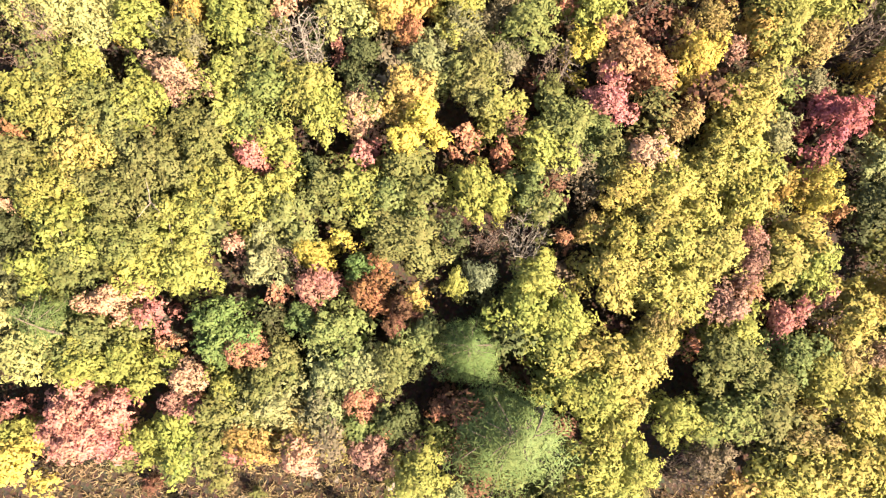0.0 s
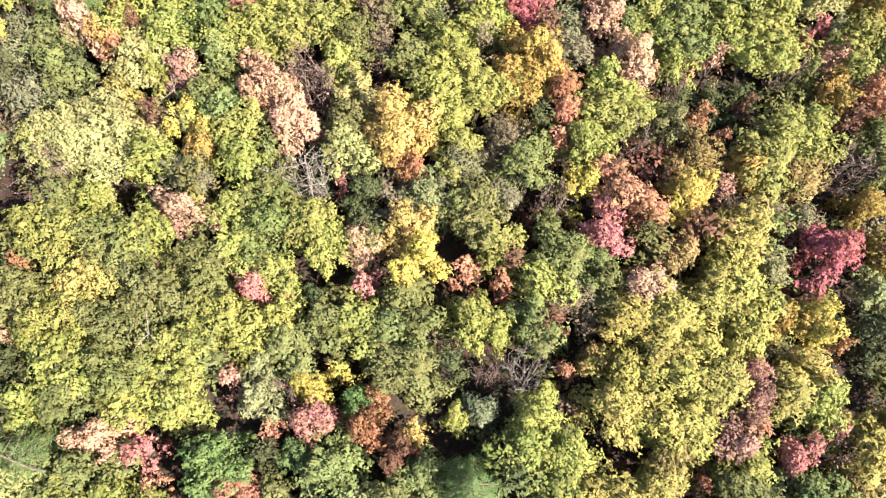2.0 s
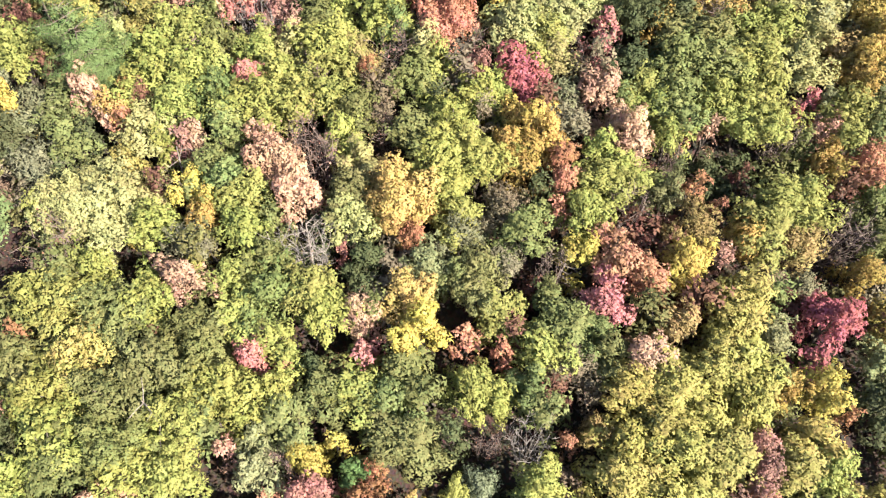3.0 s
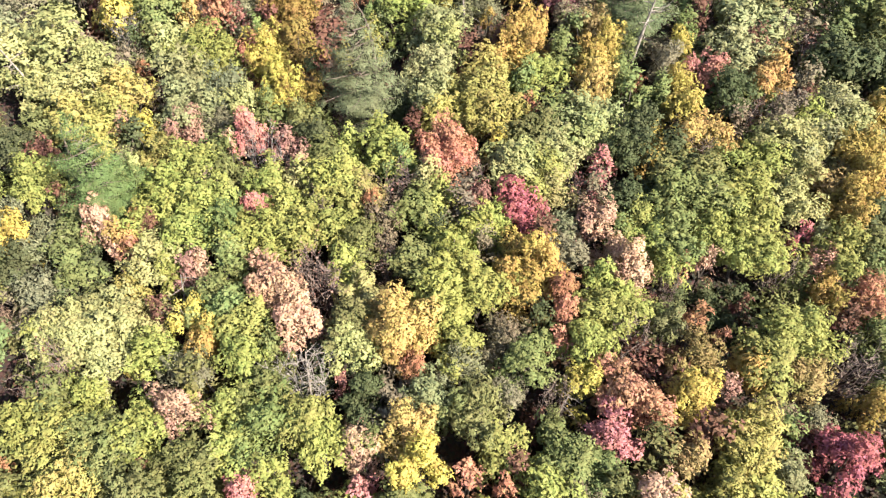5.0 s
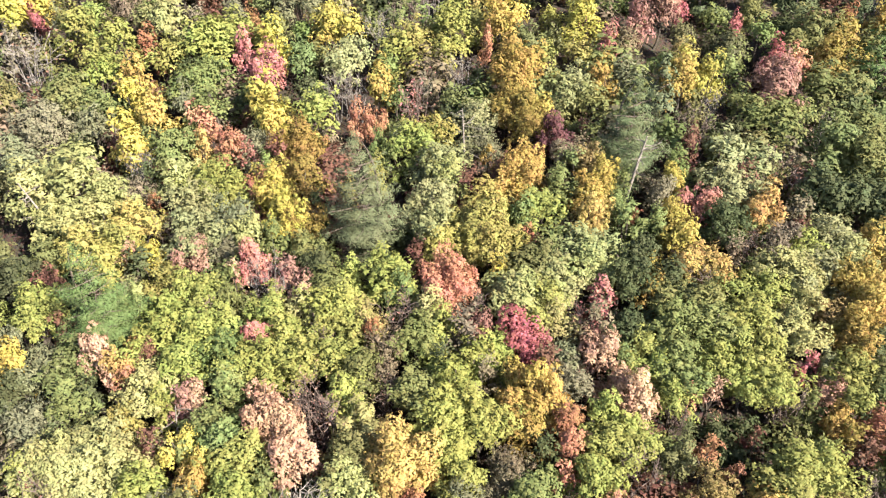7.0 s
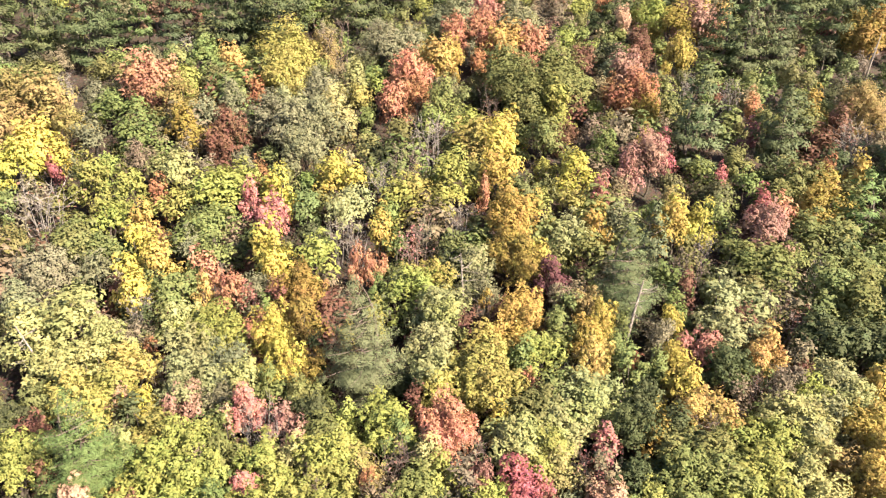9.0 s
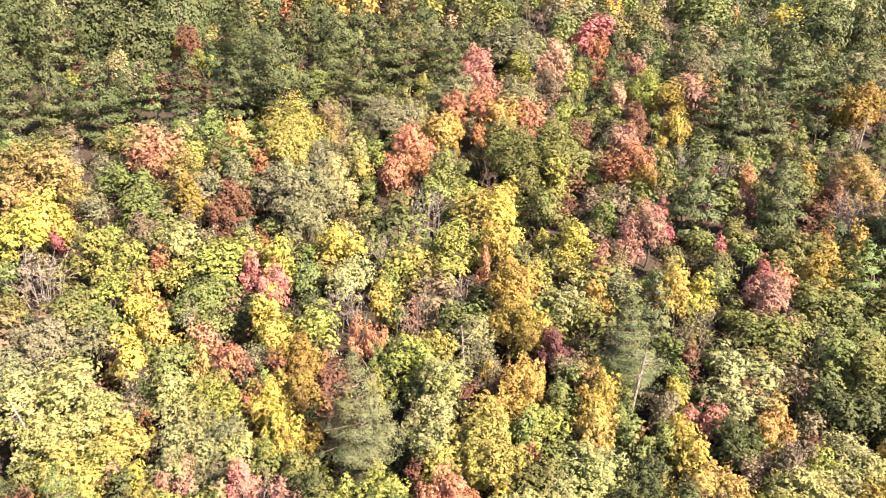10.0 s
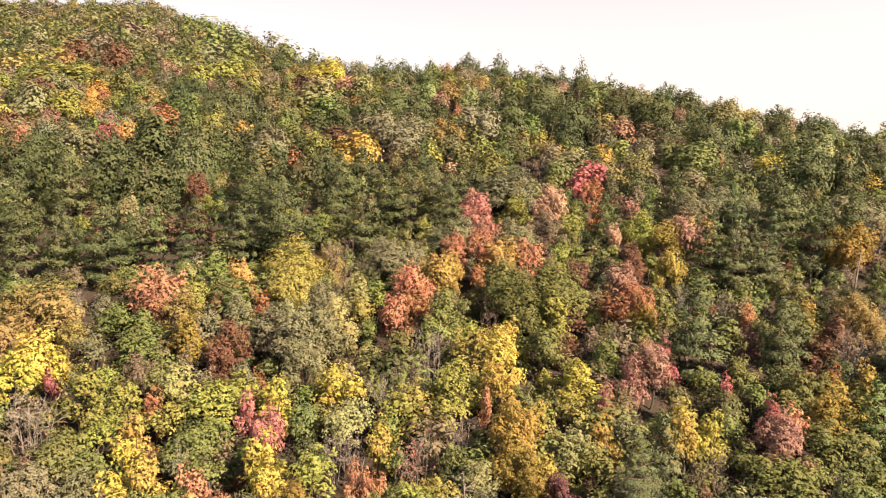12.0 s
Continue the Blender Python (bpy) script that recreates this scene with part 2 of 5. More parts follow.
def lobed(centres, sizes, stretch, core, leaf, clump, per, rough=1.0, wide=0.85, feather=0.0):
    """Sprays of leaves over the outside of overlapping boughs, with gaps between them and dense hearts that keep the light out.
    feather 0: flat rosettes of broad leaves, as an oak has; 1: upright brushes of narrow ones, as a willow has."""
    sprays, outs = [], []
    far = min(1.0, max(0.0, (leaf - 0.14) / 0.2))
    for c, s in zip(centres, sizes):
        n = int(4 * math.pi * s * s * 2.2 / (1.25 * clump) ** 2) + 8
        d = unit(RNG.normal(size=(n, 3)) + np.array([0, 0, 0.25]))
        d = d[d[:, 2] > -0.55]
        axis = unit(np.array(c) - np.array([0, 0, core]))
        wave = np.array([noise.noise((v[0] * 2.0 + c[0], v[1] * 2.0 + c[1], v[2] * 2.0)) for v in d])[:, None]
        q = d * s * stretch * (RNG.uniform(0.8, 1.1, (len(d), 1)) + 0.55 * rough * wave)
        q = q + axis * (q @ axis)[:, None] * 0.28
        p = c + q
        inside = (np.linalg.norm((p[:, None] - centres[None]) / (sizes[None, :, None] * stretch), axis=2) < 0.66).any(1)
        p, d = p[~inside], d[~inside]
        if len(p):
            keep = spread(p, (1.62 - 0.48 * far) * clump)
            sprays.append(p[keep])
            outs.append(d[keep])
    sprays, outs = np.concatenate(sprays), np.concatenate(outs)
    m = len(sprays)
    size = clump * RNG.uniform(0.65, 1.45, (m, 1)) * (1 + 0.1 * far)
    up = unit(outs * 0.7 + np.array([0, 0, 0.5 - 0.2 * far]) + RNG.normal(size=(m, 3)) * (0.42 - 0.15 * far))
    e1 = unit(np.cross(up, RNG.normal(size=(m, 3))))
    e2 = np.cross(up, e1)
    hull = unit((sprays - np.array([0, 0, core])) * np.array([1, 1, 0.8]))
    at, size, up, e1, e2, hull = (np.repeat(v, per, 0) for v in (sprays, size, up, e1, e2, hull))
    k = np.tile((np.arange(per) + 0.5) / per, m)[:, None]
    a = np.tile(np.arange(per) * 2.4, m)[:, None] + np.repeat(RNG.uniform(0, 6.3, (m, 1)), per, 0) + RNG.normal(size=k.shape) * 0.4
    arm = np.sqrt(k) * RNG.uniform(0.7, 1.45, k.shape)
    ray = e1 * np.cos(a) + e2 * np.sin(a)
    lift = RNG.normal(size=k.shape) * (0.16 + 0.3 * feather) * (1 - 0.7 * far) + 0.3 - 0.5 * arm * arm
    at = at + size * (ray * arm * (1 - 0.25 * feather) + up * lift)
    shade = unit(up * 0.75 + ray * arm * 0.5 + hull * (0.22 + 0.7 * far) + RNG.normal(size=at.shape) * (0.18 - 0.04 * far) + np.array([0, 0, 0.1]))
    face = up + ray * arm * 0.5 + RNG.normal(size=at.shape) * (0.28 + 0.5 * feather) * (1 - 0.75 * far)
    face = face * (1 - 0.6 * far) + shade * 1.2 * far
    face = np.where((face * shade).sum(1, keepdims=True) < 0, -face, face)
    along = ray - up * 0.3 * arm + RNG.normal(size=at.shape) * 0.25
    along = along * (1 - 0.8 * far) + RNG.normal(size=at.shape) * far
    if feather > 0.5:
        along = up * 0.9 + hull * 0.3 + RNG.normal(size=at.shape) * 0.4 + np.array([0, 0, 0.35])
    cover = slips(at, face, leaf, along, wide)
    inner = inner_leaves(centres, sizes, stretch, 32 if leaf < 0.18 else 14 if leaf < 0.3 else 6 if leaf < 0.6 else 3, leaf)
    return joined([cover + (np.repeat(shade, 3, 0),), inner])


def leafy(radius, tall, lobes, leaf, clump, per, bottom=0.2, rough=1.0, wide=0.85, feather=0.0):
    """A broad-leaved tree: uneven lobes of round leaf clumps about a forked trunk. Gives trunk, limbs and crown."""
    low = tall * bottom
    mid, half = (low + tall) / 2, (tall - low) / 2
    centres, sizes = [], []
    lobes = int(lobes * 2.0)
    for i in range(lobes):
        a = i * 2.39996 + RNG.uniform(-1.0, 1.0)
        k = min(1.0, math.sqrt((i + 0.3) / lobes) * RNG.uniform(0.7, 1.2))
        r = radius * 0.86 * k * RNG.uniform(0.65, 1.22)
        z = low + (tall - low) * (0.80 - 0.55 * k ** 1.6 + RNG.uniform(-0.22, 0.2))
        centres.append((r * math.cos(a), r * math.sin(a), z))
        sizes.append(radius * (0.34 if lobes < 16 else 0.27) * RNG.uniform(0.45, 1.4))
    centres, sizes = np.array(centres), np.array(sizes)
    crown = lobed(centres, sizes, np.array([1, 1, min(1.3, 0.5 * (tall - low) / radius + 0.35)]), low + 0.3 * (tall - low), leaf, clump, per, rough, wide, feather)
    thick = 0.035 + 0.014 * tall
    trunk = tube(bent((0, 0, -0.4), (RNG.normal() * 0.15, RNG.normal() * 0.15, mid), 0, 5), [thick * k for k in (1.35, 1.0, 0.85, 0.7, 0.5)], 6)
    limbs = []
    for c in centres[: min(lobes, 9 if leaf < 0.17 else 5)]:
        z0 = RNG.uniform(low * 0.7, mid * 0.9)
        limbs.append(tube(bent((0, 0, z0), c, 0.1), [thick * k for k in (0.55, 0.4, 0.28, 0.1)], 3))
    return trunk, limbs, crown


KINDS = {}


def define(kind, variants):
    KINDS[kind] = variants


def broad(kind, size, leaf, clump, per, **more):
    radius, tall, lobes = size
    trunk, limbs, crown = leafy(radius, tall, lobes, leaf, clump, per, **more)
    if leaf > 0.4:
        trunk, limbs = tube([(0, 0, -0.4), (0.05, 0, tall * 0.4), (0, 0.05, tall * 0.7)], [0.14, 0.1, 0.05], 3), []
    return dict(radius=radius, tall=tall, parts=[
        ("trunk", make_mesh(kind + "_trunk", [trunk] + limbs, BARK)),
        ("crown", make_mesh(kind + "_crown", [crown], LEAF))])


def pine(radius, tall, boughs, puff, blade, per, bare=0.12, gap=1.2, wide=0.34):
    """A pine: a straight bole and whorls of boughs, each a fan of needle tufts that lies level and turns up at its tip."""
    thick = 0.05 + 0.012 * tall
    bole = tube(bent((0, 0, -0.4), (RNG.normal() * 0.1, RNG.normal() * 0.1, tall * 0.97), 0, 7), [thick * k for k in (1.2, 1, 0.85, 0.65, 0.42, 0.22, 0.08)], 6)
    whorls = max(5, int(tall * (0.94 - bare) / gap + 0.5))
    woods, at, up = [], [], []
    for w in range(whorls):
        k = w / (whorls - 1)
        z = tall * (bare + (0.94 - bare) * k ** 0.86)
        reach = radius * min(1.0, 0.10 + 1.10 * (1 - k) ** 0.72) * (0.74 + 0.26 * min(1, k / 0.22))
        nb = max(3, int(boughs * (1 - 0.45 * k) + 0.5))
        turn = RNG.uniform(0, 6.3)
        for b in range(nb):
            a = turn + 2 * math.pi * b / nb + RNG.uniform(-0.3, 0.3)
            ln = reach * RNG.uniform(0.6, 1.15)
            out, side = np.array([math.cos(a), math.sin(a), 0]), np.array([-math.sin(a), math.cos(a), 0])
            start = np.array([0, 0, z + RNG.uniform(-0.22, 0.22) * gap])
            rise = ln * (0.08 + 0.45 * k * k + RNG.uniform(-0.1, 0.12))
            if blade < 0.4:
                woods.append(tube(bent(start, start + out * ln * 0.9 + np.array([0, 0, rise * 0.8]), -0.05 * ln, 3), [0.035, 0.022, 0.008], 3))
            n = max(2, int(ln / (puff * 1.15)))
            for i in range(n):
                t = 1 - 0.92 * i / n
                fan = 0.34 * ln * math.sin(math.pi * min(1.0, 0.12 + 0.8 * t))
                across = 1 + int(1.5 * fan / puff)
                for j in range(across):
                    q = (j - (across - 1) / 2) / max(1, across - 1) * 2 * fan if across > 1 else 0.0
                    tip = rise * t * t - 0.06 * ln * math.sin(math.pi * t)
                    at.append(start + out * ln * t * (1 - 0.12 * abs(q) / max(fan, 0.1)) + side * (q + RNG.normal() * 0.15 * puff) + np.array([0, 0, tip + RNG.normal() * 0.16 * puff]))
                    up.append(out * (0.25 + 0.35 * t) + side * 0.3 * q / max(fan, 0.1) + np.array([0, 0, 0.9]) + RNG.normal(size=3) * 0.38)
    for q in (0.86, 0.9, 0.94, 0.97, 1.0):
        at.append(np.array([RNG.normal() * 0.06, RNG.normal() * 0.06, tall * q]))
        up.append(np.array([0, 0, 1.0]) + RNG.normal(size=3) * 0.2)
    m = len(at)
    at, up = np.array(at), unit(np.array(up))
    e1 = unit(np.cross(up, RNG.normal(size=(m, 3))))
    e2 = np.cross(up, e1)
    size = puff * RNG.uniform(0.7, 1.3, (m, 1))
    at, up, e1, e2, size = (np.repeat(v, per, 0) for v in (at, up, e1, e2, size))
    k = np.tile((np.arange(per) + 0.5) / per, m)[:, None]
    a = np.tile(np.arange(per) * 2.4, m)[:, None] + np.repeat(RNG.uniform(0, 6.3, (m, 1)), per, 0)
    ray, arm = e1 * np.cos(a) + e2 * np.sin(a), np.sqrt(k) * RNG.uniform(0.7, 1.3, k.shape)
    at = at + size * (ray * arm + up * (0.25 - 0.3 * arm * arm + RNG.normal(size=k.shape) * 0.15))
    hull = unit(at * np.array([1, 1, 0]) + np.array([0, 0, 0.4]))
    shade = unit(up * 0.8 + hull * 0.5 + ray * arm * 0.4 + RNG.normal(size=at.shape) * 0.14)
    face = up + ray * arm * 0.45 + RNG.normal(size=at.shape) * 0.4
    face = np.where((face * shade).sum(1, keepdims=True) < 0, -face, face)
    needles = slips(at, face, blade, ray + up * 0.4 + RNG.normal(size=at.shape) * 0.6, wide) + (np.repeat(shade, 3, 0),)
    return dict(radius=radius, tall=tall, parts=[
        ("trunk", make_mesh("pine_trunk", [bole] + woods, PINE_BARK)),
        ("needles", make_mesh("pine_needles", [needles], NEEDLE))])


def far_pine(radius, tall, rings, leaf, clump, per, bare=0.10):
    """A pine at a distance: tiers of flattened boughs full of needles about a straight bole, narrowing to a blunt top."""
    centres, sizes = [], []
    for w in range(rings):
        k = w / (rings - 1)
        z = tall * (bare + (0.92 - bare) * k ** 0.9)
        reach = radius * min(1.0, 0.16 + 1.0 * (1 - k) ** 0.7) * (0.85 + 0.15 * min(1, k / 0.3))
        n = max(1, int(5.2 * (1.0 - k) + 1.2))
        turn = RNG.uniform(0, 6.3)
        for i in range(n):
            a = turn + 2 * math.pi * i / n + RNG.uniform(-0.45, 0.45)
            q = reach * (0.58 if n > 1 else 0.08) * RNG.uniform(0.65, 1.25)
            centres.append((q * math.cos(a), q * math.sin(a), z + RNG.uniform(-0.35, 0.35) * tall / rings))
            sizes.append((0.46 * reach + 0.10) * RNG.uniform(0.75, 1.2))
    needles = lobed(np.array(centres), np.array(sizes), np.array([1, 1, 0.62]), tall * 0.25, leaf, clump, per, wide=0.6, rough=0.8)
    thick = 0.05 + 0.012 * tall
    wood = tube([(0, 0, -0.4), (0.06, 0, tall * 0.5), (0, 0, tall * 0.9)], [thick, thick * 0.7, 0.03], 4)
    return dict(radius=radius, tall=tall, parts=[
        ("trunk", make_mesh("pine_trunk", [wood], PINE_BARK)),
        ("needles", make_mesh("pine_needles", [needles], NEEDLE))])


def twiggy(radius, tall, stems, twigs, leaf, leaves, wood):
    """A thicket of bare stems that fork and fork again, with a few leaves left."""
    woods, tips = [], []
    for s in range(stems):
        a = RNG.uniform(0, 6.3)
        r = radius * math.sqrt(RNG.uniform(0.05, 1)) * 0.9
        top = np.array([r * math.cos(a), r * math.sin(a), tall * RNG.uniform(0.8, 1.05) * (1 - 0.25 * (r / radius) ** 2)])
        line = bent((0.25 * top[0], 0.25 * top[1], -0.3), top, 0.15, 5)
        woods.append(tube(line, [0.034, 0.028, 0.021, 0.014, 0.005], 4))
        for t in range(twigs):
            i = RNG.integers(1, 4)
            p = np.array(line[i]) * 0.5 + np.array(line[i + 1]) * 0.5
            d = unit(top - np.array(line[0])) * 0.55 + RNG.normal(size=3) * 0.38
            d[2] = abs(d[2]) * 0.9
            e = p + d * RNG.uniform(0.5, 1.1) * tall * 0.24
            woods.append(tube(bent(p, e, 0.03, 3), [0.016, 0.011, 0.004], 3))
            for q in range(2):
                m = p + (e - p) * RNG.uniform(0.3, 0.9)
                g = m + unit(e - p + RNG.normal(size=3) * 0.6) * RNG.uniform(0.25, 0.6)
                woods.append((np.array([m, g, m + RNG.normal(size=3) * 0.018]), np.array([[0, 1, 2]])))
                tips.append(g)
            tips.append(e)
    parts = [("stem", make_mesh("thicket_stem", woods, wood))]
    if leaves:
        at = np.array(tips)[RNG.integers(0, len(tips), leaves)] + RNG.normal(size=(leaves, 3)) * 0.12
        parts.append(("crown", make_mesh("thicket_leaves", [blades(at, RNG.normal(size=at.shape) + np.array([0, 0, 0.6]), leaf)], LEAF)))
    return dict(radius=radius, tall=tall, parts=parts)


# kind -> detail level -> variants; level 0 is nearest to the drone
define("oak", [
    [broad("oak", s, 0.135, 0.20, 15) for s in [(1.2, 4.0, 6), (1.3, 4.2, 7), (1.5, 4.5, 8), (1.7, 4.9, 9), (2.0, 5.4, 11)]] + [broad("oak", s, 0.14, 0.215, 16) for s in [(2.1, 5.6, 12), (2.4, 6.0, 14), (2.9, 6.8, 17)]],
    [broad("oak", s, 0.22, 0.32, 10, bottom=0.2) for s in [(1.3, 4.2, 6), (1.6, 4.7, 8), (2.0, 5.4, 10), (2.3, 5.9, 11), (3.0, 7.0, 15)]] + [broad("oak", (4.2, 8.0, 18), 0.24, 0.36, 11, bottom=0.1)],
    [broad("oak", s, 0.47, 0.42, 3, bottom=0.16) for s in [(1.8, 5.0, 7), (2.4, 6.0, 9), (3.0, 7.0, 11)]],
    [broad("oak", s, 0.85, 0.75, 2, bottom=0.08) for s in [(2.4, 5.6, 5), (3.0, 6.6, 6)]]])
define("sallow", [
    [broad("willow", s, 0.15, 0.19, 13, wide=0.42, feather=1.0, rough=0.7) for s in [(1.2, 4.0, 7), (1.6, 4.7, 9), (2.2, 5.6, 12)]],
    [broad("willow", s, 0.25, 0.30, 10, wide=0.45, feather=1.0, rough=0.7) for s in [(1.5, 4.7, 8), (2.1, 5.6, 10), (2.8, 6.8, 13)]],
    [broad("willow", s, 0.50, 0.42, 3, wide=0.6, feather=1.0, rough=0.7, bottom=0.14) for s in [(1.8, 5.0, 7), (2.6, 6.2, 9), (3.6, 7.6, 11)]],
    [broad("willow", s, 0.85, 0.75, 2, wide=0.75, feather=1.0, bottom=0.08) for s in [(2.4, 5.6, 5), (3.0, 6.6, 6)]]])
define("maple", [
    [broad("maple", s, 0.11, 0.155, 14, bottom=0.2) for s in [(0.7, 2.8, 5), (0.9, 3.2, 7), (1.2, 3.7, 8), (1.4, 4.0, 9), (1.7, 4.5, 10)]],
    [broad("maple", s, 0.20, 0.26, 10, bottom=0.2) for s in [(1.2, 3.7, 7), (1.8, 4.7, 9), (2.3, 5.5, 11)]],
    [broad("maple", s, 0.45, 0.40, 3, bottom=0.1) for s in [(1.6, 4.4, 6), (2.2, 5.4, 8), (3.2, 6.4, 10)]]])
define("shrub", [
    [broad("shrub", s, 0.15, 0.25, 12, bottom=0.08) for s in [(0.9, 2.2, 4), (1.2, 2.8, 5), (1.0, 3.4, 5)]],
    [broad("shrub", s, 0.24, 0.36, 9, bottom=0.06) for s in [(1.1, 2.4, 5), (1.4, 3.0, 6)]],
    [broad("shrub", s, 0.45, 0.62, 5, bottom=0.06) for s in [(1.6, 3.4, 4), (1.9, 4.4, 5)]]])
define("pine", [
    [pine(2.2, 8.0, 8, 0.24, 0.17, 20, gap=0.75, wide=0.2), pine(2.8, 9.5, 8, 0.27, 0.18, 22, gap=0.8, wide=0.2)],
    [pine(1.9, 6.2, 6, 0.34, 0.32, 13, gap=0.85, wide=0.42), pine(2.4, 7.4, 6, 0.38, 0.34, 13, gap=0.95, wide=0.42), pine(3.1, 8.8, 6, 0.44, 0.36, 13, gap=1.05, wide=0.42),
     pine(4.2, 10.5, 7, 0.52, 0.38, 14, gap=1.2, wide=0.42), pine(5.4, 12.5, 7, 0.60, 0.42, 14, gap=1.3, wide=0.42)],
    [far_pine(r, h, n, 0.47, 0.42, 3) for r, h, n in [(2.2, 6.0, 6), (2.9, 7.2, 6), (3.7, 8.6, 7), (5.0, 11.0, 8)]],
    [far_pine(r, h, n, 0.85, 0.75, 2) for r, h, n in [(2.6, 6.6, 4), (2.2, 7.0, 5)]]])
define("bare", [
    [twiggy(1.3, 4.6, 11, 11, 0.12, 160, TWIG), twiggy(1.6, 5.2, 12, 12, 0.12, 80, DEAD)],
    [twiggy(1.6, 5.4, 12, 8, 0.18, 120, TWIG), twiggy(1.5, 5.0, 12, 8, 0.18, 50, DEAD)],
    [twiggy(1.8, 5.8, 7, 3, 0.3, 60, TWIG)]])

# leaf colours: name -> base colour and the words for it
COLOURS = {
    "lime": ((0.202, 0.222, 0.046), "yellow-green"), "olive": ((0.126, 0.138, 0.042), "olive-green"),
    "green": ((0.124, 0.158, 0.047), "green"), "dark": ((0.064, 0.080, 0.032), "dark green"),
    "emerald": ((0.088, 0.148, 0.042), "deep green"), "pale": ((0.198, 0.216, 0.092), "pale green"),
    "grey": ((0.160, 0.166, 0.094), "grey-green"), "yellow": ((0.345, 0.300, 0.045), "bright yellow"),
    "gold": ((0.310, 0.225, 0.042), "golden yellow"), "orange": ((0.250, 0.115, 0.048), "orange"),
    "peach": ((0.370, 0.228, 0.145), "pale orange"), "salmon": ((0.345, 0.140, 0.115), "salmon red"),
    "pink": ((0.370, 0.130, 0.126), "pink-red"), "red": ((0.310, 0.082, 0.090), "crimson red"),
    "rust": ((0.130, 0.062, 0.040), "rust-brown"), "tan": ((0.160, 0.132, 0.084), "tan-brown"),
    "lemon": ((0.250, 0.230, 0.052), "lemon yellow"), "palelime": ((0.250, 0.255, 0.090), "pale yellow-green"),
    "apricot": ((0.335, 0.230, 0.060), "apricot orange"), "coral": ((0.330, 0.150, 0.082), "coral orange"),
    "rose": ((0.260, 0.140, 0.108), "dull rose"), "bronze": ((0.225, 0.163, 0.030), "bronze-gold"),
    "tangold": ((0.225, 0.175, 0.058), "tan and gold"), "plum": ((0.135, 0.052, 0.058), "plum red"),
    "lightpine": ((0.074, 0.122, 0.034), "fresh green"), "greypine": ((0.086, 0.106, 0.050), "grey-green"),
    "pine": ((0.062, 0.082, 0.032), "dark green"), "bluepine": ((0.062, 0.084, 0.036), "blue-green"),
}
NAMES = {"oak": ("oak_tree", "oak tree", "oaks of the wood"), "maple": ("maple_tree", "small maple tree", "maples of the wood"),
         "sallow": ("willow_tree", "willow tree", "willows of the wood"),
         "shrub": ("shrub", "shrub", "shrubs of the undergrowth"), "pine": ("pine_tree", "pine tree", "pines of the hillside"),
         "bare": ("bare_tree", "tree with thin bare stems", "bare trees of the wood")}
PLANTED = []
PLACE = np.random.default_rng(29)
FINE = ("grey", "tan", "tangold")     # colours of the trees with narrow leaves


def choose(kind, x, y, radius, tall):
    """The mesh for a tree of that size at that distance, and how it is scaled."""
    far = math.hypot(x, y, 33 - height(x, y))
    level = min(0 if far < 47 else 1 if far < 105 else 2 if far < 240 else 3, len(KINDS[kind]) - 1)
    options = KINDS[kind][level]
    pick = sorted(options, key=lambda o: abs(math.log(o["radius"] / radius)))[: 2 if len(options) > 2 else len(options)]
    o = pick[int(PLACE.integers(len(pick)))] if abs(math.log(pick[-1]["radius"] / radius)) < 0.35 else pick[0]
    sxy = radius / o["radius"]
    sz = (tall or o["tall"] * (0.5 + 0.5 * sxy)) / o["tall"]
    m = pose(x, y, height(x, y), PLACE.normal() * 2, PLACE.normal() * 2, PLACE.uniform(0, 360)) @ Matrix.Diagonal((sxy * PLACE.uniform(0.85, 1.18), sxy * PLACE.uniform(0.85, 1.18), sz, 1))
    return o, m


def plant(kind, colour, x, y, radius, tall=None):
    """One tree or shrub on the ground at x, y, with the crown's radius and its height."""
    kind = "sallow" if kind == "oak" and colour in FINE else kind
    o, m = choose(kind, x, y, radius * {"pine": 1.2, "maple": 1.15, "bare": 1.1}.get(kind, 1.3), tall)
    rgb, words = COLOURS[colour]
    name, what, group = NAMES[kind]
    root = new(name)
    root.empty_display_size = 0.3
    root.matrix_world = m
    jitter = PLACE.uniform(0.94, 1.06, 3)
    for pname, me in o["parts"]:
        ob = new(pname, me)
        ob.parent = root
        ob.color = (*[min(1, c * j) for c, j in zip(rgb, jitter)], 1)
    lead = {"pine": "tall", "bare": "leafless", "shrub": "low", "oak": "leafy", "maple": "slender", "sallow": "bushy"}[kind]
    label = f"{lead} {words} {what} on the wooded slope" if kind != "bare" else f"greyish tree with bare stems and a few {words} leaves"
    tagged(root, label, "shrub" if kind == "shrub" else "tree", group)
    PLANTED.append((x, y, radius, kind))
    return root


STICK = np.array([[0, 0, 1.0], [0.14, 0, -0.05], [-0.07, 0.12, -0.05], [-0.07, -0.12, -0.05]])
WOODS = {"leaf": ([], [], [], []), "wood": ([], [], [], [])}


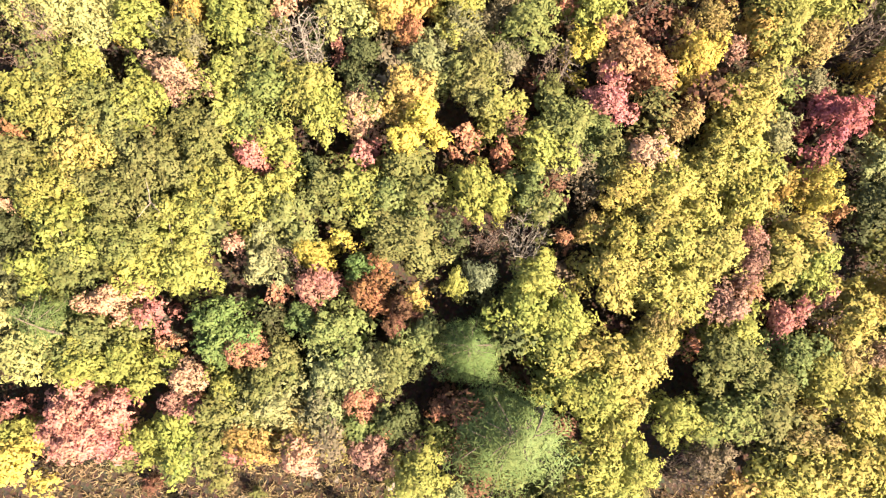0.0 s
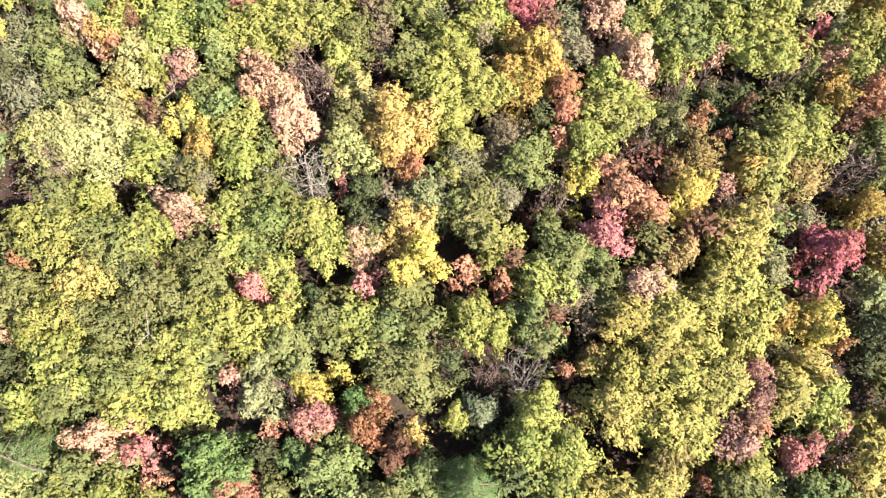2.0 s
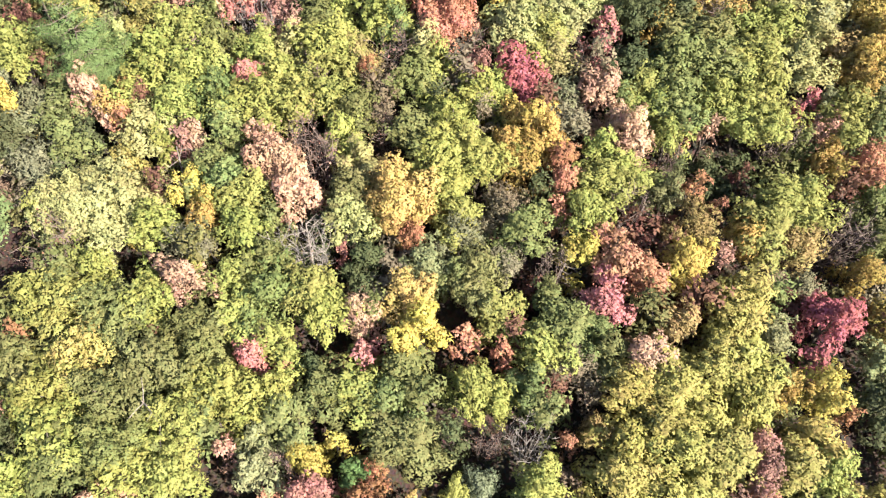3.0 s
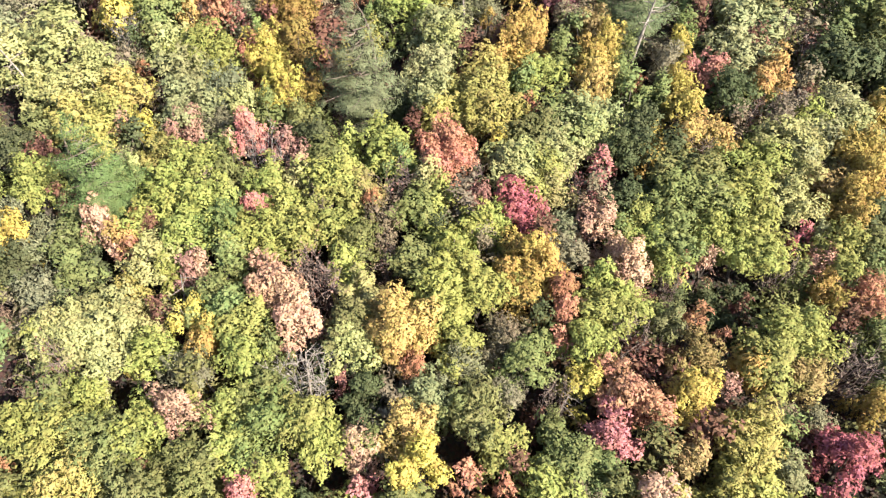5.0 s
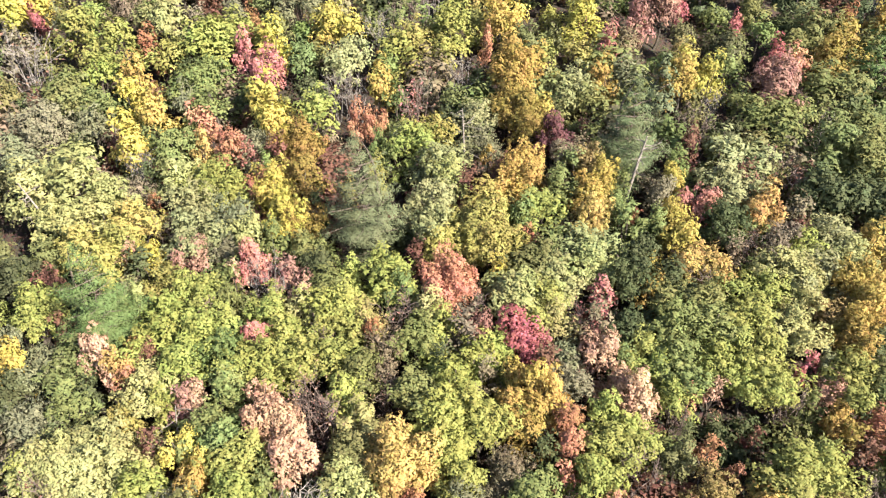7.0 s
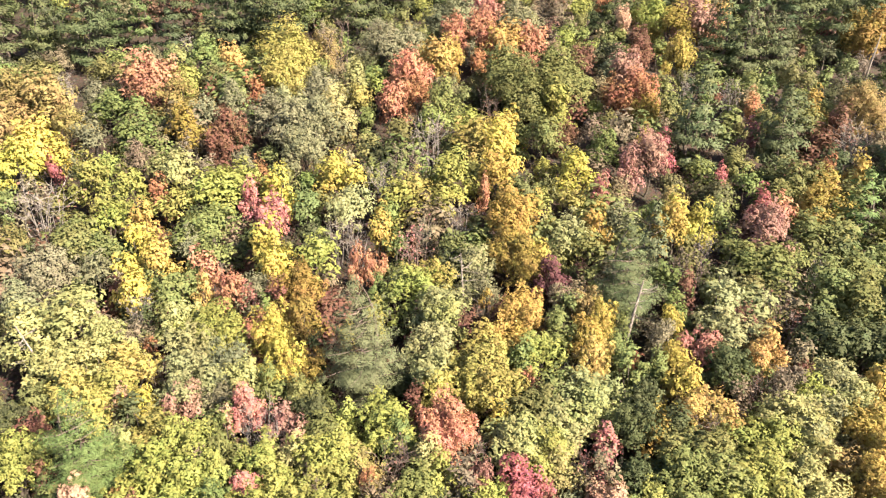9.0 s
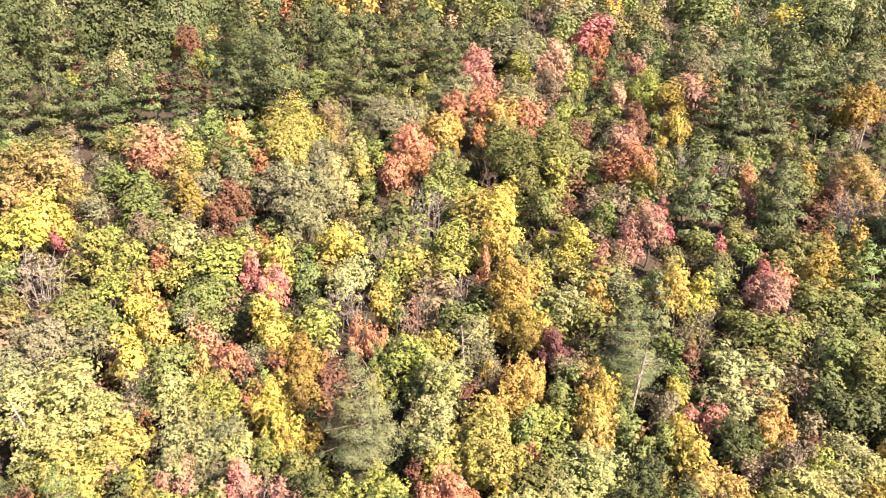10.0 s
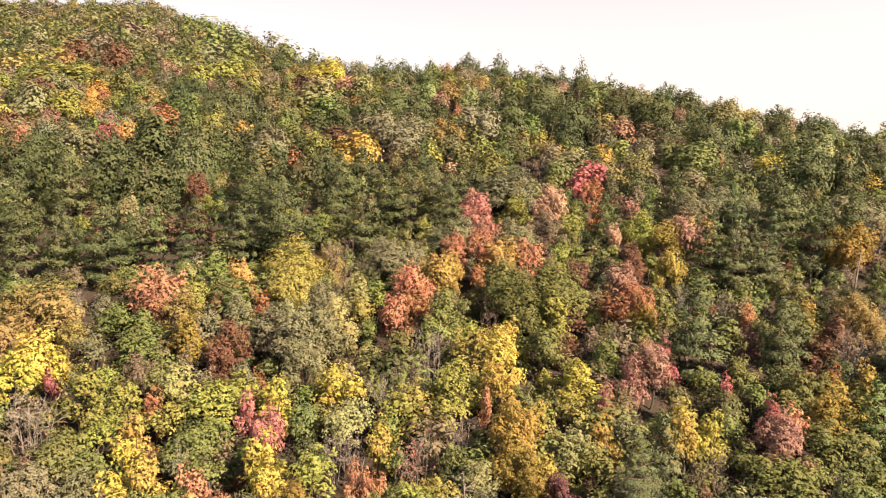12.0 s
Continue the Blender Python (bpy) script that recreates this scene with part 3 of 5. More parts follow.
def join_far(kind, colour, x, y, radius, tall=None):
    """A tree too far off to pick out: its shape goes into the joined woods of the upper slope."""
    kind = "sallow" if kind == "oak" and colour in FINE else kind
    o, m = choose(kind, x, y, radius, tall)
    rgb = np.array(COLOURS[colour][0]) * PLACE.uniform(0.85, 1.15, 3)
    r, t = np.array(m.to_3x3()), np.array(m.translation)
    for pname, me in o["parts"]:
        verts, faces = RAW[me.name][:2]
        way = RAW[me.name][2] if len(RAW[me.name]) > 2 else unit(verts)
        if pname == "trunk":
            way = unit(STICK)
            verts, faces = STICK * np.array([1, 1, o["tall"] * 0.7]), np.array([[0, 1, 2], [0, 2, 3], [0, 3, 1]])
        bag = WOODS["leaf" if pname in ("crown", "needles") else "wood"]
        bag[1].append(faces)
        bag[0].append(verts @ r.T + t)
        bag[2].append(rgb)
        bag[3].append(unit(way @ r.T))
    PLANTED.append((x, y, radius, kind))


def finish_far():
    for which, name, mat, label in (("leaf", "woodland_canopy", FAR_LEAF, "mixed autumn woodland canopy high on the hillside"),
                                    ("wood", "woodland_trunks", BARK, "trunks of the woodland high on the hillside")):
        verts, faces, tints, ways = WOODS[which]
        starts = np.cumsum([0] + [len(v) for v in verts[:-1]])
        colours = np.concatenate([np.tile([*c, 1.0], (len(v), 1)) for v, c in zip(verts, tints)])
        f = np.concatenate([a + s for a, s in zip(faces, starts)]).astype(np.int32)
        v = np.concatenate(verts).astype(np.float32)
        me = bpy.data.meshes.new(name)
        me.vertices.add(len(v))
        me.vertices.foreach_set("co", v.ravel())
        me.loops.add(len(f) * 3)
        me.loops.foreach_set("vertex_index", f.ravel())
        me.polygons.add(len(f))
        me.polygons.foreach_set("loop_start", np.arange(0, len(f) * 3, 3, dtype=np.int32))
        me.update(calc_edges=True)
        facing(me, np.concatenate(ways))
        me.attributes.new("leaf_tint", "FLOAT_COLOR", "POINT").data.foreach_set("color", colours.astype(np.float32).ravel())
        me.materials.append(mat)
        tagged(new(name, me), label, "woodland", kind="stuff")

# ---- the trees that stand out, nearest first: kind, leaf colour, place, crown radius, height ----
# some leaf colours at x 14 to 29, y 41 to 54 are darkened as shade
plant("pine", "lightpine", 1.0, 3.3, 1.56, 6.7)
plant("pine", "lightpine", 2.6, -0.2, 2.13, 8.1)
plant("oak", "olive", -1.6, 8.1, 1.22, 4.2)
plant("maple", "rust", -1.6, 4.6, 1.02, 4.3)
plant("bare", "tan", 3.5, 7.8, 1.12, 4.5)
plant("maple", "orange", -2.8, 5.8, 0.93, 4.2)
plant("maple", "yellow", -1.0, 12.3, 1.17, 4.6)
plant("maple", "apricot", -1.3, 5.7, 0.74, 3.9)
plant("bare", "rust", 1.6, 8.0, 0.74, 3.9)
plant("oak", "green", -2.4, 9.6, 0.99, 3.8)
plant("oak", "lime", 1.2, 9.9, 1.04, 3.9)
plant("maple", "salmon", -5.3, 6.3, 0.88, 4.1)
plant("oak", "lime", -3.6, 9.9, 0.99, 3.8)
plant("oak", "olive", -1.6, 10.8, 0.99, 3.8)
plant("oak", "lime", 3.8, 6.3, 1.13, 4.0)
plant("oak", "green", -4.4, 4.2, 1.13, 4.0)
plant("oak", "olive", -2.2, 3.0, 1.10, 4.0)
plant("oak", "green", -1.1, 3.9, 0.94, 3.7)
plant("maple", "salmon", -3.3, 11.3, 0.74, 3.9)
plant("maple", "yellow", -4.6, 8.2, 0.59, 3.6)
plant("oak", "lime", 3.5, 4.8, 1.09, 3.9)
plant("maple", "apricot", -1.7, 14.0, 1.12, 4.5)
plant("oak", "olive", -4.8, 9.9, 0.99, 3.8)
plant("maple", "coral", 0.9, 12.0, 0.74, 3.9)
plant("maple", "yellow", -5.6, 7.5, 0.64, 3.7)
plant("oak", "green", 3.6, 9.9, 0.99, 3.8)
plant("oak", "pale", -3.6, 2.5, 1.13, 4.0)
plant("maple", "coral", 2.4, 11.3, 0.65, 3.7)
plant("oak", "lime", 2.4, 9.7, 0.75, 3.4)
plant("oak", "green", -6.3, 8.9, 0.98, 3.8)
plant("bare", "rose", -6.5, 7.0, 0.69, 3.8)
plant("oak", "emerald", -3.7, 6.9, 0.60, 3.1)
plant("oak", "lime", 5.2, 4.8, 1.14, 4.0)
plant("oak", "lime", -7.9, 9.6, 1.26, 4.2)
plant("oak", "lime", 4.5, 3.3, 1.13, 4.0)
plant("maple", "peach", -3.3, 12.5, 0.55, 3.6)
plant("maple", "coral", -7.2, 5.7, 0.69, 3.8)
plant("maple", "peach", -3.6, 13.3, 0.69, 3.8)
plant("oak", "lime", 4.1, 11.8, 0.99, 3.8)
plant("oak", "lime", -5.1, 13.0, 1.08, 3.9)
plant("oak", "lime", 2.4, 13.3, 0.99, 3.8)
plant("maple", "coral", 5.3, 8.0, 0.50, 3.5)
plant("oak", "emerald", -6.1, 4.8, 0.79, 3.4)
plant("maple", "rose", -4.0, 12.9, 0.50, 3.5)
plant("oak", "olive", 1.6, 14.8, 1.23, 4.2)
plant("oak", "pale", -5.1, 2.0, 0.98, 3.8)
plant("maple", "coral", -3.7, 1.1, 0.69, 3.8)
plant("oak", "pale", -7.6, 7.1, 0.84, 3.5)
plant("oak", "lemon", 7.2, 6.2, 1.23, 4.2)
plant("oak", "lime", -7.0, 11.8, 1.03, 3.9)
plant("oak", "tan", 5.6, 10.9, 0.95, 3.7)
plant("oak", "lime", -1.1, -1.9, 1.30, 4.3)
plant("maple", "coral", -0.5, 0.9, 0.50, 3.5)
plant("oak", "lemon", 6.7, 2.9, 1.35, 4.4)
plant("maple", "coral", -6.7, 11.0, 0.45, 3.4)
plant("oak", "grey", -5.6, 1.0, 1.08, 3.9)
plant("oak", "dark", -2.2, 0.5, 0.89, 3.6)
plant("oak", "dark", -5.6, 11.2, 0.55, 3.0)
plant("oak", "green", 0.4, 14.7, 0.89, 3.6)
plant("oak", "green", 5.3, 12.7, 1.09, 4.0)
plant("oak", "lime", -5.7, 14.1, 1.13, 4.0)
plant("oak", "lime", -9.4, 10.0, 1.26, 4.2)
plant("oak", "pale", -7.6, 8.3, 0.65, 3.2)
plant("maple", "peach", -9.0, 7.7, 0.69, 3.8)
plant("oak", "tangold", 6.4, 8.5, 0.75, 3.4)
plant("oak", "emerald", -9.4, 4.7, 1.22, 4.2)
plant("maple", "coral", -8.4, 3.4, 0.78, 4.0)
plant("oak", "olive", -7.1, 3.0, 0.86, 3.6)
plant("maple", "rose", -3.4, -0.8, 0.72, 3.9)
plant("oak", "lime", 4.9, 1.9, 0.94, 3.7)
plant("maple", "salmon", -8.2, 11.5, 0.69, 3.8)
plant("oak", "green", -3.4, 0.1, 0.89, 3.6)
plant("oak", "lime", 6.2, 1.4, 1.28, 4.3)
plant("bare", "tan", -5.9, 15.9, 1.21, 4.7)
plant("oak", "lime", -10.9, 9.0, 1.49, 4.6)
plant("oak", "lemon", 7.8, 10.2, 1.14, 4.0)
plant("oak", "lemon", 7.8, 8.0, 1.00, 3.8)
plant("oak", "tangold", -6.1, -0.1, 1.17, 4.1)
plant("maple", "coral", -2.7, -0.0, 0.46, 3.4)
plant("oak", "pale", -0.7, 15.5, 0.85, 3.5)
plant("oak", "olive", -7.8, 2.1, 0.98, 3.8)
plant("oak", "olive", 7.1, 11.4, 0.90, 3.6)
plant("oak", "pale", -7.6, 1.3, 0.98, 3.8)
plant("maple", "peach", -6.3, -0.6, 0.84, 4.0)
plant("oak", "lemon", 9.0, 6.1, 1.24, 4.2)
plant("oak", "dark", -3.7, 15.6, 0.84, 3.5)
plant("maple", "pink", 7.5, 13.6, 1.13, 4.5)
plant("maple", "apricot", -1.9, 18.2, 1.42, 5.0)
plant("oak", "green", -7.5, 14.2, 1.03, 3.9)
plant("oak", "grey", 0.7, 16.6, 0.99, 3.8)
plant("bare", "tan", 5.0, 15.2, 0.84, 4.0)
plant("maple", "orange", -1.6, 16.6, 0.60, 3.7)
plant("oak", "olive", -10.2, 11.4, 1.17, 4.1)
plant("oak", "green", 6.5, 12.6, 0.75, 3.4)
plant("oak", "lemon", 9.1, 8.8, 1.04, 3.9)
plant("oak", "emerald", -8.4, 4.3, 0.50, 2.9)
plant("oak", "lime", 6.3, -1.7, 1.41, 4.5)
plant("maple", "apricot", -2.4, 17.5, 0.86, 4.1)
plant("oak", "lime", -8.7, 13.1, 0.89, 3.6)
plant("maple", "pink", 6.3, 13.7, 0.50, 3.5)
plant("oak", "grey", 2.9, 15.8, 0.70, 3.3)
plant("maple", "peach", 8.8, 11.5, 0.84, 4.1)
plant("oak", "lime", -11.1, 6.7, 1.03, 3.8)
plant("oak", "lemon", 7.7, 1.7, 1.09, 4.0)
plant("oak", "olive", 4.7, 14.4, 0.55, 3.0)
plant("oak", "lemon", 9.8, 10.3, 1.24, 4.2)
plant("oak", "lemon", 9.8, 7.4, 1.12, 4.0)
plant("oak", "emerald", -9.8, 3.4, 0.84, 3.5)
plant("maple", "apricot", -8.3, -0.4, 0.87, 4.1)
plant("oak", "lemon", 8.7, 3.1, 1.09, 4.0)
plant("oak", "palelime", -4.2, 17.2, 1.11, 4.0)
plant("oak", "green", 3.9, 16.8, 1.11, 4.0)
plant("oak", "lime", 7.2, -0.0, 1.23, 4.2)
plant("oak", "tangold", 9.3, 4.6, 1.04, 3.9)
plant("maple", "apricot", -0.9, 18.0, 0.82, 4.0)
plant("maple", "salmon", -4.4, 16.1, 0.40, 3.1)
plant("oak", "olive", -12.1, 10.9, 1.49, 4.6)
plant("oak", "dark", 8.7, 8.5, 0.65, 3.2)
plant("oak", "lime", 0.8, 17.6, 0.94, 3.7)
plant("oak", "lime", -9.6, 1.8, 0.84, 3.5)
plant("oak", "olive", -9.5, 0.6, 1.07, 3.9)
plant("oak", "lemon", 10.7, 8.6, 1.24, 4.2)
plant("oak", "olive", -10.7, 12.6, 0.98, 3.8)
plant("maple", "yellow", 6.1, 16.0, 0.70, 3.8)
plant("maple", "peach", -10.9, 2.4, 0.73, 3.9)
plant("oak", "lime", -9.0, 14.7, 0.89, 3.6)
plant("oak", "tan", 2.4, 17.7, 0.87, 3.6)
plant("maple", "coral", 8.1, 15.6, 1.11, 4.5)
plant("oak", "lemon", 10.3, 5.7, 1.00, 3.8)
plant("oak", "lime", 0.3, 18.8, 1.14, 4.0)
plant("oak", "olive", -7.7, 16.0, 0.87, 3.6)
plant("oak", "olive", -13.4, 8.0, 1.40, 4.5)
plant("oak", "lime", -13.0, 7.0, 1.21, 4.2)
plant("maple", "salmon", -12.5, 5.0, 0.78, 3.9)
plant("oak", "olive", -4.3, 18.5, 1.08, 3.9)
plant("oak", "tan", 2.9, 18.2, 0.98, 3.8)
plant("maple", "tangold", 10.1, 12.6, 0.84, 4.1)
plant("maple", "peach", -11.3, 14.4, 1.11, 4.5)
plant("oak", "lemon", 11.5, 11.0, 1.36, 4.4)
plant("maple", "rose", -11.4, 1.1, 0.83, 4.0)
plant("maple", "coral", 9.1, 14.6, 0.80, 4.0)
plant("shrub", "rust", 4.3, 14.9, 0.67, 1.9)
plant("oak", "lemon", 11.5, 7.7, 1.12, 4.0)
plant("maple", "coral", -12.0, 3.7, 0.49, 3.5)
plant("maple", "salmon", -9.1, -1.0, 0.46, 3.4)
plant("maple", "peach", -6.6, 18.4, 0.92, 4.2)
plant("oak", "olive", -13.9, 9.8, 1.49, 4.6)
plant("maple", "coral", 5.2, 17.9, 0.70, 3.8)
plant("maple", "salmon", -10.7, 1.3, 0.44, 3.4)
plant("oak", "lime", 8.2, -1.7, 1.08, 3.9)
plant("maple", "rose", 11.8, 5.1, 0.94, 4.2)
plant("oak", "lime", -8.6, 17.0, 1.10, 4.0)
plant("maple", "peach", -14.0, 5.4, 1.08, 4.4)
plant("oak", "lime", -11.2, -0.0, 1.16, 4.1)
plant("oak", "lime", -0.2, 20.1, 1.27, 4.3)
plant("oak", "lime", 6.6, 17.5, 1.12, 4.0)
plant("maple", "coral", 10.6, 3.4, 0.50, 3.5)
plant("oak", "lime", 9.7, 0.2, 1.11, 4.0)
plant("oak", "lime", 1.7, 20.0, 1.06, 3.9)
plant("oak", "lime", -12.7, 13.6, 1.21, 4.2)
plant("oak", "olive", 11.9, 2.8, 1.24, 4.2)
plant("oak", "lime", 1.2, 20.6, 1.28, 4.3)
plant("oak", "palelime", -3.9, 19.9, 1.00, 3.8)
plant("oak", "lime", -13.6, 3.0, 1.09, 4.0)
plant("maple", "peach", -7.1, 19.6, 1.14, 4.5)
plant("bare", "rose", -5.4, 20.2, 1.05, 4.4)
plant("maple", "coral", 5.6, 19.0, 0.78, 4.0)
plant("oak", "olive", -14.0, 12.7, 1.49, 4.6)
plant("maple", "rose", 12.8, 6.7, 0.85, 4.1)
plant("oak", "tangold", -3.3, 19.8, 0.80, 3.5)
plant("maple", "rust", -12.4, 12.4, 0.40, 3.2)
plant("bare", "tan", 8.5, 17.6, 0.99, 4.3)
plant("maple", "yellow", 10.7, 15.3, 1.04, 4.4)
plant("maple", "bronze", 3.8, 20.2, 0.90, 4.1)
plant("maple", "bronze", 3.3, 19.6, 0.48, 3.5)
plant("oak", "lime", -8.9, 18.4, 1.13, 4.0)
plant("oak", "lemon", -10.8, 15.1, 0.55, 3.0)
plant("oak", "lemon", 12.8, 9.8, 1.10, 4.0)
plant("bare", "tan", 10.4, -1.9, 0.98, 4.3)
plant("oak", "lime", 6.9, 18.8, 0.99, 3.8)
plant("oak", "green", 11.9, 0.7, 1.24, 4.2)
plant("oak", "lemon", -15.2, 11.5, 1.44, 4.6)
plant("oak", "lime", -15.8, 8.0, 1.39, 4.5)
plant("oak", "lemon", 12.9, 11.3, 1.05, 3.9)
plant("oak", "olive", -15.4, 7.0, 1.21, 4.2)
plant("oak", "olive", -14.8, 4.0, 1.09, 4.0)
plant("oak", "lime", 0.4, 21.8, 1.31, 4.3)
plant("oak", "grey", -11.3, 16.8, 1.03, 3.9)
plant("maple", "salmon", -14.2, 0.1, 1.20, 4.6)
plant("maple", "coral", 13.1, 5.8, 0.60, 3.7)
plant("oak", "lime", 12.7, 4.3, 0.85, 3.6)
plant("oak", "lemon", 12.6, 12.9, 1.10, 4.0)
plant("maple", "rose", 13.4, 8.0, 0.60, 3.7)
plant("maple", "gold", 3.1, 21.1, 0.76, 3.9)
plant("oak", "lime", 7.7, 19.2, 1.15, 4.1)
plant("oak", "lime", -12.7, -0.2, 0.84, 3.5)
plant("oak", "olive", -1.3, 21.6, 1.04, 3.9)
plant("maple", "orange", 5.4, 20.3, 0.75, 3.9)
plant("maple", "gold", -10.9, 17.5, 0.64, 3.7)
plant("pine", "lightpine", -16.6, 4.6, 1.19, 5.8)
plant("maple", "salmon", -15.4, 0.6, 1.47, 5.0)
plant("maple", "salmon", -14.0, 1.3, 0.63, 3.7)
plant("maple", "peach", -8.3, 20.0, 0.79, 4.0)
plant("bare", "rose", -6.3, 21.3, 1.02, 4.3)
plant("oak", "lime", -15.4, 2.8, 1.21, 4.2)
plant("maple", "peach", -7.9, 20.9, 1.17, 4.6)
plant("maple", "gold", 3.9, 22.0, 1.20, 4.6)
plant("bare", "rose", -2.6, 21.7, 0.66, 3.7)
plant("oak", "tan", 11.4, -1.0, 0.94, 3.7)
plant("maple", "gold", 4.8, 21.5, 1.03, 4.4)
plant("oak", "lime", -16.4, 10.1, 1.44, 4.5)
plant("oak", "lemon", 13.3, 13.9, 1.24, 4.2)
plant("oak", "lime", -4.5, 21.7, 0.93, 3.7)
plant("maple", "yellow", -10.7, 18.5, 0.57, 3.6)
plant("oak", "green", -10.0, 19.3, 0.99, 3.8)
plant("oak", "tangold", 11.2, 17.1, 1.12, 4.0)
plant("oak", "lemon", 14.4, 7.0, 0.95, 3.7)
plant("oak", "olive", 13.5, 1.8, 1.05, 3.9)
plant("oak", "lime", -13.0, 16.9, 1.10, 4.0)
plant("maple", "salmon", 14.7, 4.5, 0.89, 4.1)
plant("maple", "gold", 14.8, 10.2, 0.85, 4.1)
plant("maple", "coral", 13.6, 3.3, 0.45, 3.4)
plant("maple", "apricot", 12.0, -2.2, 0.79, 4.0)
plant("oak", "olive", -3.8, 22.5, 1.05, 3.9)
plant("maple", "rose", 12.4, 15.7, 0.70, 3.8)
plant("maple", "yellow", -11.7, 18.9, 0.87, 4.1)
plant("oak", "olive", 13.7, 0.4, 1.12, 4.0)
plant("oak", "pale", 14.2, 12.4, 0.76, 3.4)
plant("oak", "lemon", 15.4, 7.9, 1.00, 3.8)
plant("oak", "green", 15.0, 3.3, 1.10, 4.0)
plant("oak", "lime", 7.4, 21.0, 0.92, 3.7)
plant("maple", "yellow", 16.0, 10.0, 1.11, 4.5)
plant("oak", "olive", -10.7, 20.1, 1.00, 3.8)
plant("oak", "lime", -17.2, 6.6, 0.97, 3.8)
plant("oak", "lime", 8.7, 20.0, 0.75, 3.4)
plant("oak", "lime", -16.2, 13.7, 1.12, 4.0)
plant("oak", "tan", -3.0, 23.7, 1.07, 3.9)
plant("oak", "lime", 1.5, 23.6, 0.96, 3.7)
plant("oak", "palelime", -17.6, 3.3, 1.21, 4.1)
plant("oak", "lime", 15.7, 7.0, 0.86, 3.6)
plant("oak", "lemon", 14.4, -2.0, 1.41, 4.5)
plant("oak", "grey", 5.9, 22.6, 1.06, 3.9)
plant("oak", "lime", -5.2, 23.4, 1.06, 3.9)
plant("maple", "peach", 9.1, 20.9, 0.76, 3.9)
plant("oak", "lime", -15.5, 15.4, 0.88, 3.6)
plant("bare", "rose", 16.1, 4.7, 0.80, 4.0)
plant("maple", "peach", 8.8, 21.7, 1.04, 4.4)
plant("oak", "palelime", -15.2, 17.6, 1.40, 4.5)
plant("maple", "gold", 13.5, 16.9, 0.70, 3.8)
plant("maple", "red", 15.9, 11.5, 0.70, 3.8)
plant("maple", "rust", -13.0, 19.5, 0.73, 3.9)
plant("oak", "olive", -1.3, 24.4, 1.08, 3.9)
plant("maple", "orange", 11.7, 19.2, 0.66, 3.8)
plant("maple", "gold", -14.4, 17.2, 0.40, 3.3)
plant("oak", "olive", -18.1, 11.0, 1.09, 4.0)
plant("maple", "salmon", -16.8, -0.0, 0.79, 4.0)
plant("maple", "salmon", 16.3, 5.7, 0.55, 3.6)
plant("oak", "lime", 15.9, 2.3, 1.10, 4.0)
plant("oak", "lime", -6.3, 23.6, 1.07, 3.9)
plant("bare", "rust", -16.9, 16.1, 1.31, 4.8)
plant("oak", "dark", -18.2, 6.9, 0.83, 3.5)
plant("oak", "tangold", 15.4, -0.3, 1.24, 4.2)
plant("oak", "lime", 2.5, 24.0, 0.80, 3.5)
plant("maple", "coral", 12.8, 18.1, 0.50, 3.5)
plant("oak", "lime", -7.4, 23.4, 0.95, 3.7)
plant("oak", "olive", -16.7, 15.4, 1.02, 3.8)
plant("oak", "lime", -17.6, 13.8, 1.12, 4.0)
plant("oak", "palelime", -14.3, 18.7, 0.93, 3.7)
plant("oak", "lime", 14.6, 17.0, 1.24, 4.2)
plant("maple", "red", 17.0, 12.7, 1.14, 4.5)
plant("maple", "red", 3.8, 24.7, 0.97, 4.3)
plant("maple", "peach", 8.3, 22.5, 0.67, 3.8)
plant("oak", "lime", -8.8, 23.5, 1.23, 4.2)
plant("oak", "palelime", -16.2, 17.5, 1.33, 4.4)
plant("oak", "dark", -18.6, 8.3, 0.78, 3.4)
plant("maple", "peach", -11.6, 21.5, 0.60, 3.7)
plant("bare", "tan", 10.9, 20.6, 0.49, 3.4)
plant("maple", "peach", -18.7, 9.7, 0.54, 3.6)
plant("oak", "lime", -0.1, 25.1, 0.99, 3.8)
plant("maple", "rose", -12.3, 21.4, 0.76, 3.9)
plant("bare", "rose", -2.5, 25.7, 1.10, 4.5)
plant("maple", "peach", 7.5, 23.8, 0.96, 4.2)
plant("maple", "orange", 17.3, 8.9, 0.50, 3.5)
plant("maple", "tangold", -4.2, 25.4, 0.98, 4.3)
plant("maple", "orange", -3.6, 25.1, 0.64, 3.7)
plant("maple", "orange", -18.5, 12.3, 0.59, 3.6)
plant("oak", "palelime", -15.2, 19.3, 1.24, 4.2)
plant("maple", "red", 4.9, 24.6, 0.63, 3.7)
plant("oak", "palelime", -10.4, 22.6, 0.78, 3.4)
plant("bare", "tan", -6.2, 24.9, 0.80, 4.0)
plant("maple", "rose", 1.9, 25.2, 0.58, 3.6)
plant("oak", "grey", 5.8, 24.1, 0.80, 3.5)
plant("oak", "lime", -4.8, 25.2, 1.10, 4.0)
plant("bare", "rust", -17.6, 15.4, 0.73, 3.8)
plant("oak", "lemon", 17.8, 4.8, 1.12, 4.0)
plant("oak", "lemon", 16.6, -1.5, 1.42, 4.5)
plant("oak", "palelime", -16.8, 18.3, 1.46, 4.6)
plant("maple", "yellow", -18.3, -1.2, 0.86, 4.1)
plant("maple", "salmon", -18.5, 1.2, 0.54, 3.6)
plant("oak", "tangold", 17.6, 3.3, 1.00, 3.8)
plant("bare", "rust", 1.6, 26.0, 0.88, 4.1)
plant("oak", "lime", 10.9, 21.8, 0.78, 3.4)
plant("oak", "lime", -13.2, 21.3, 0.76, 3.4)
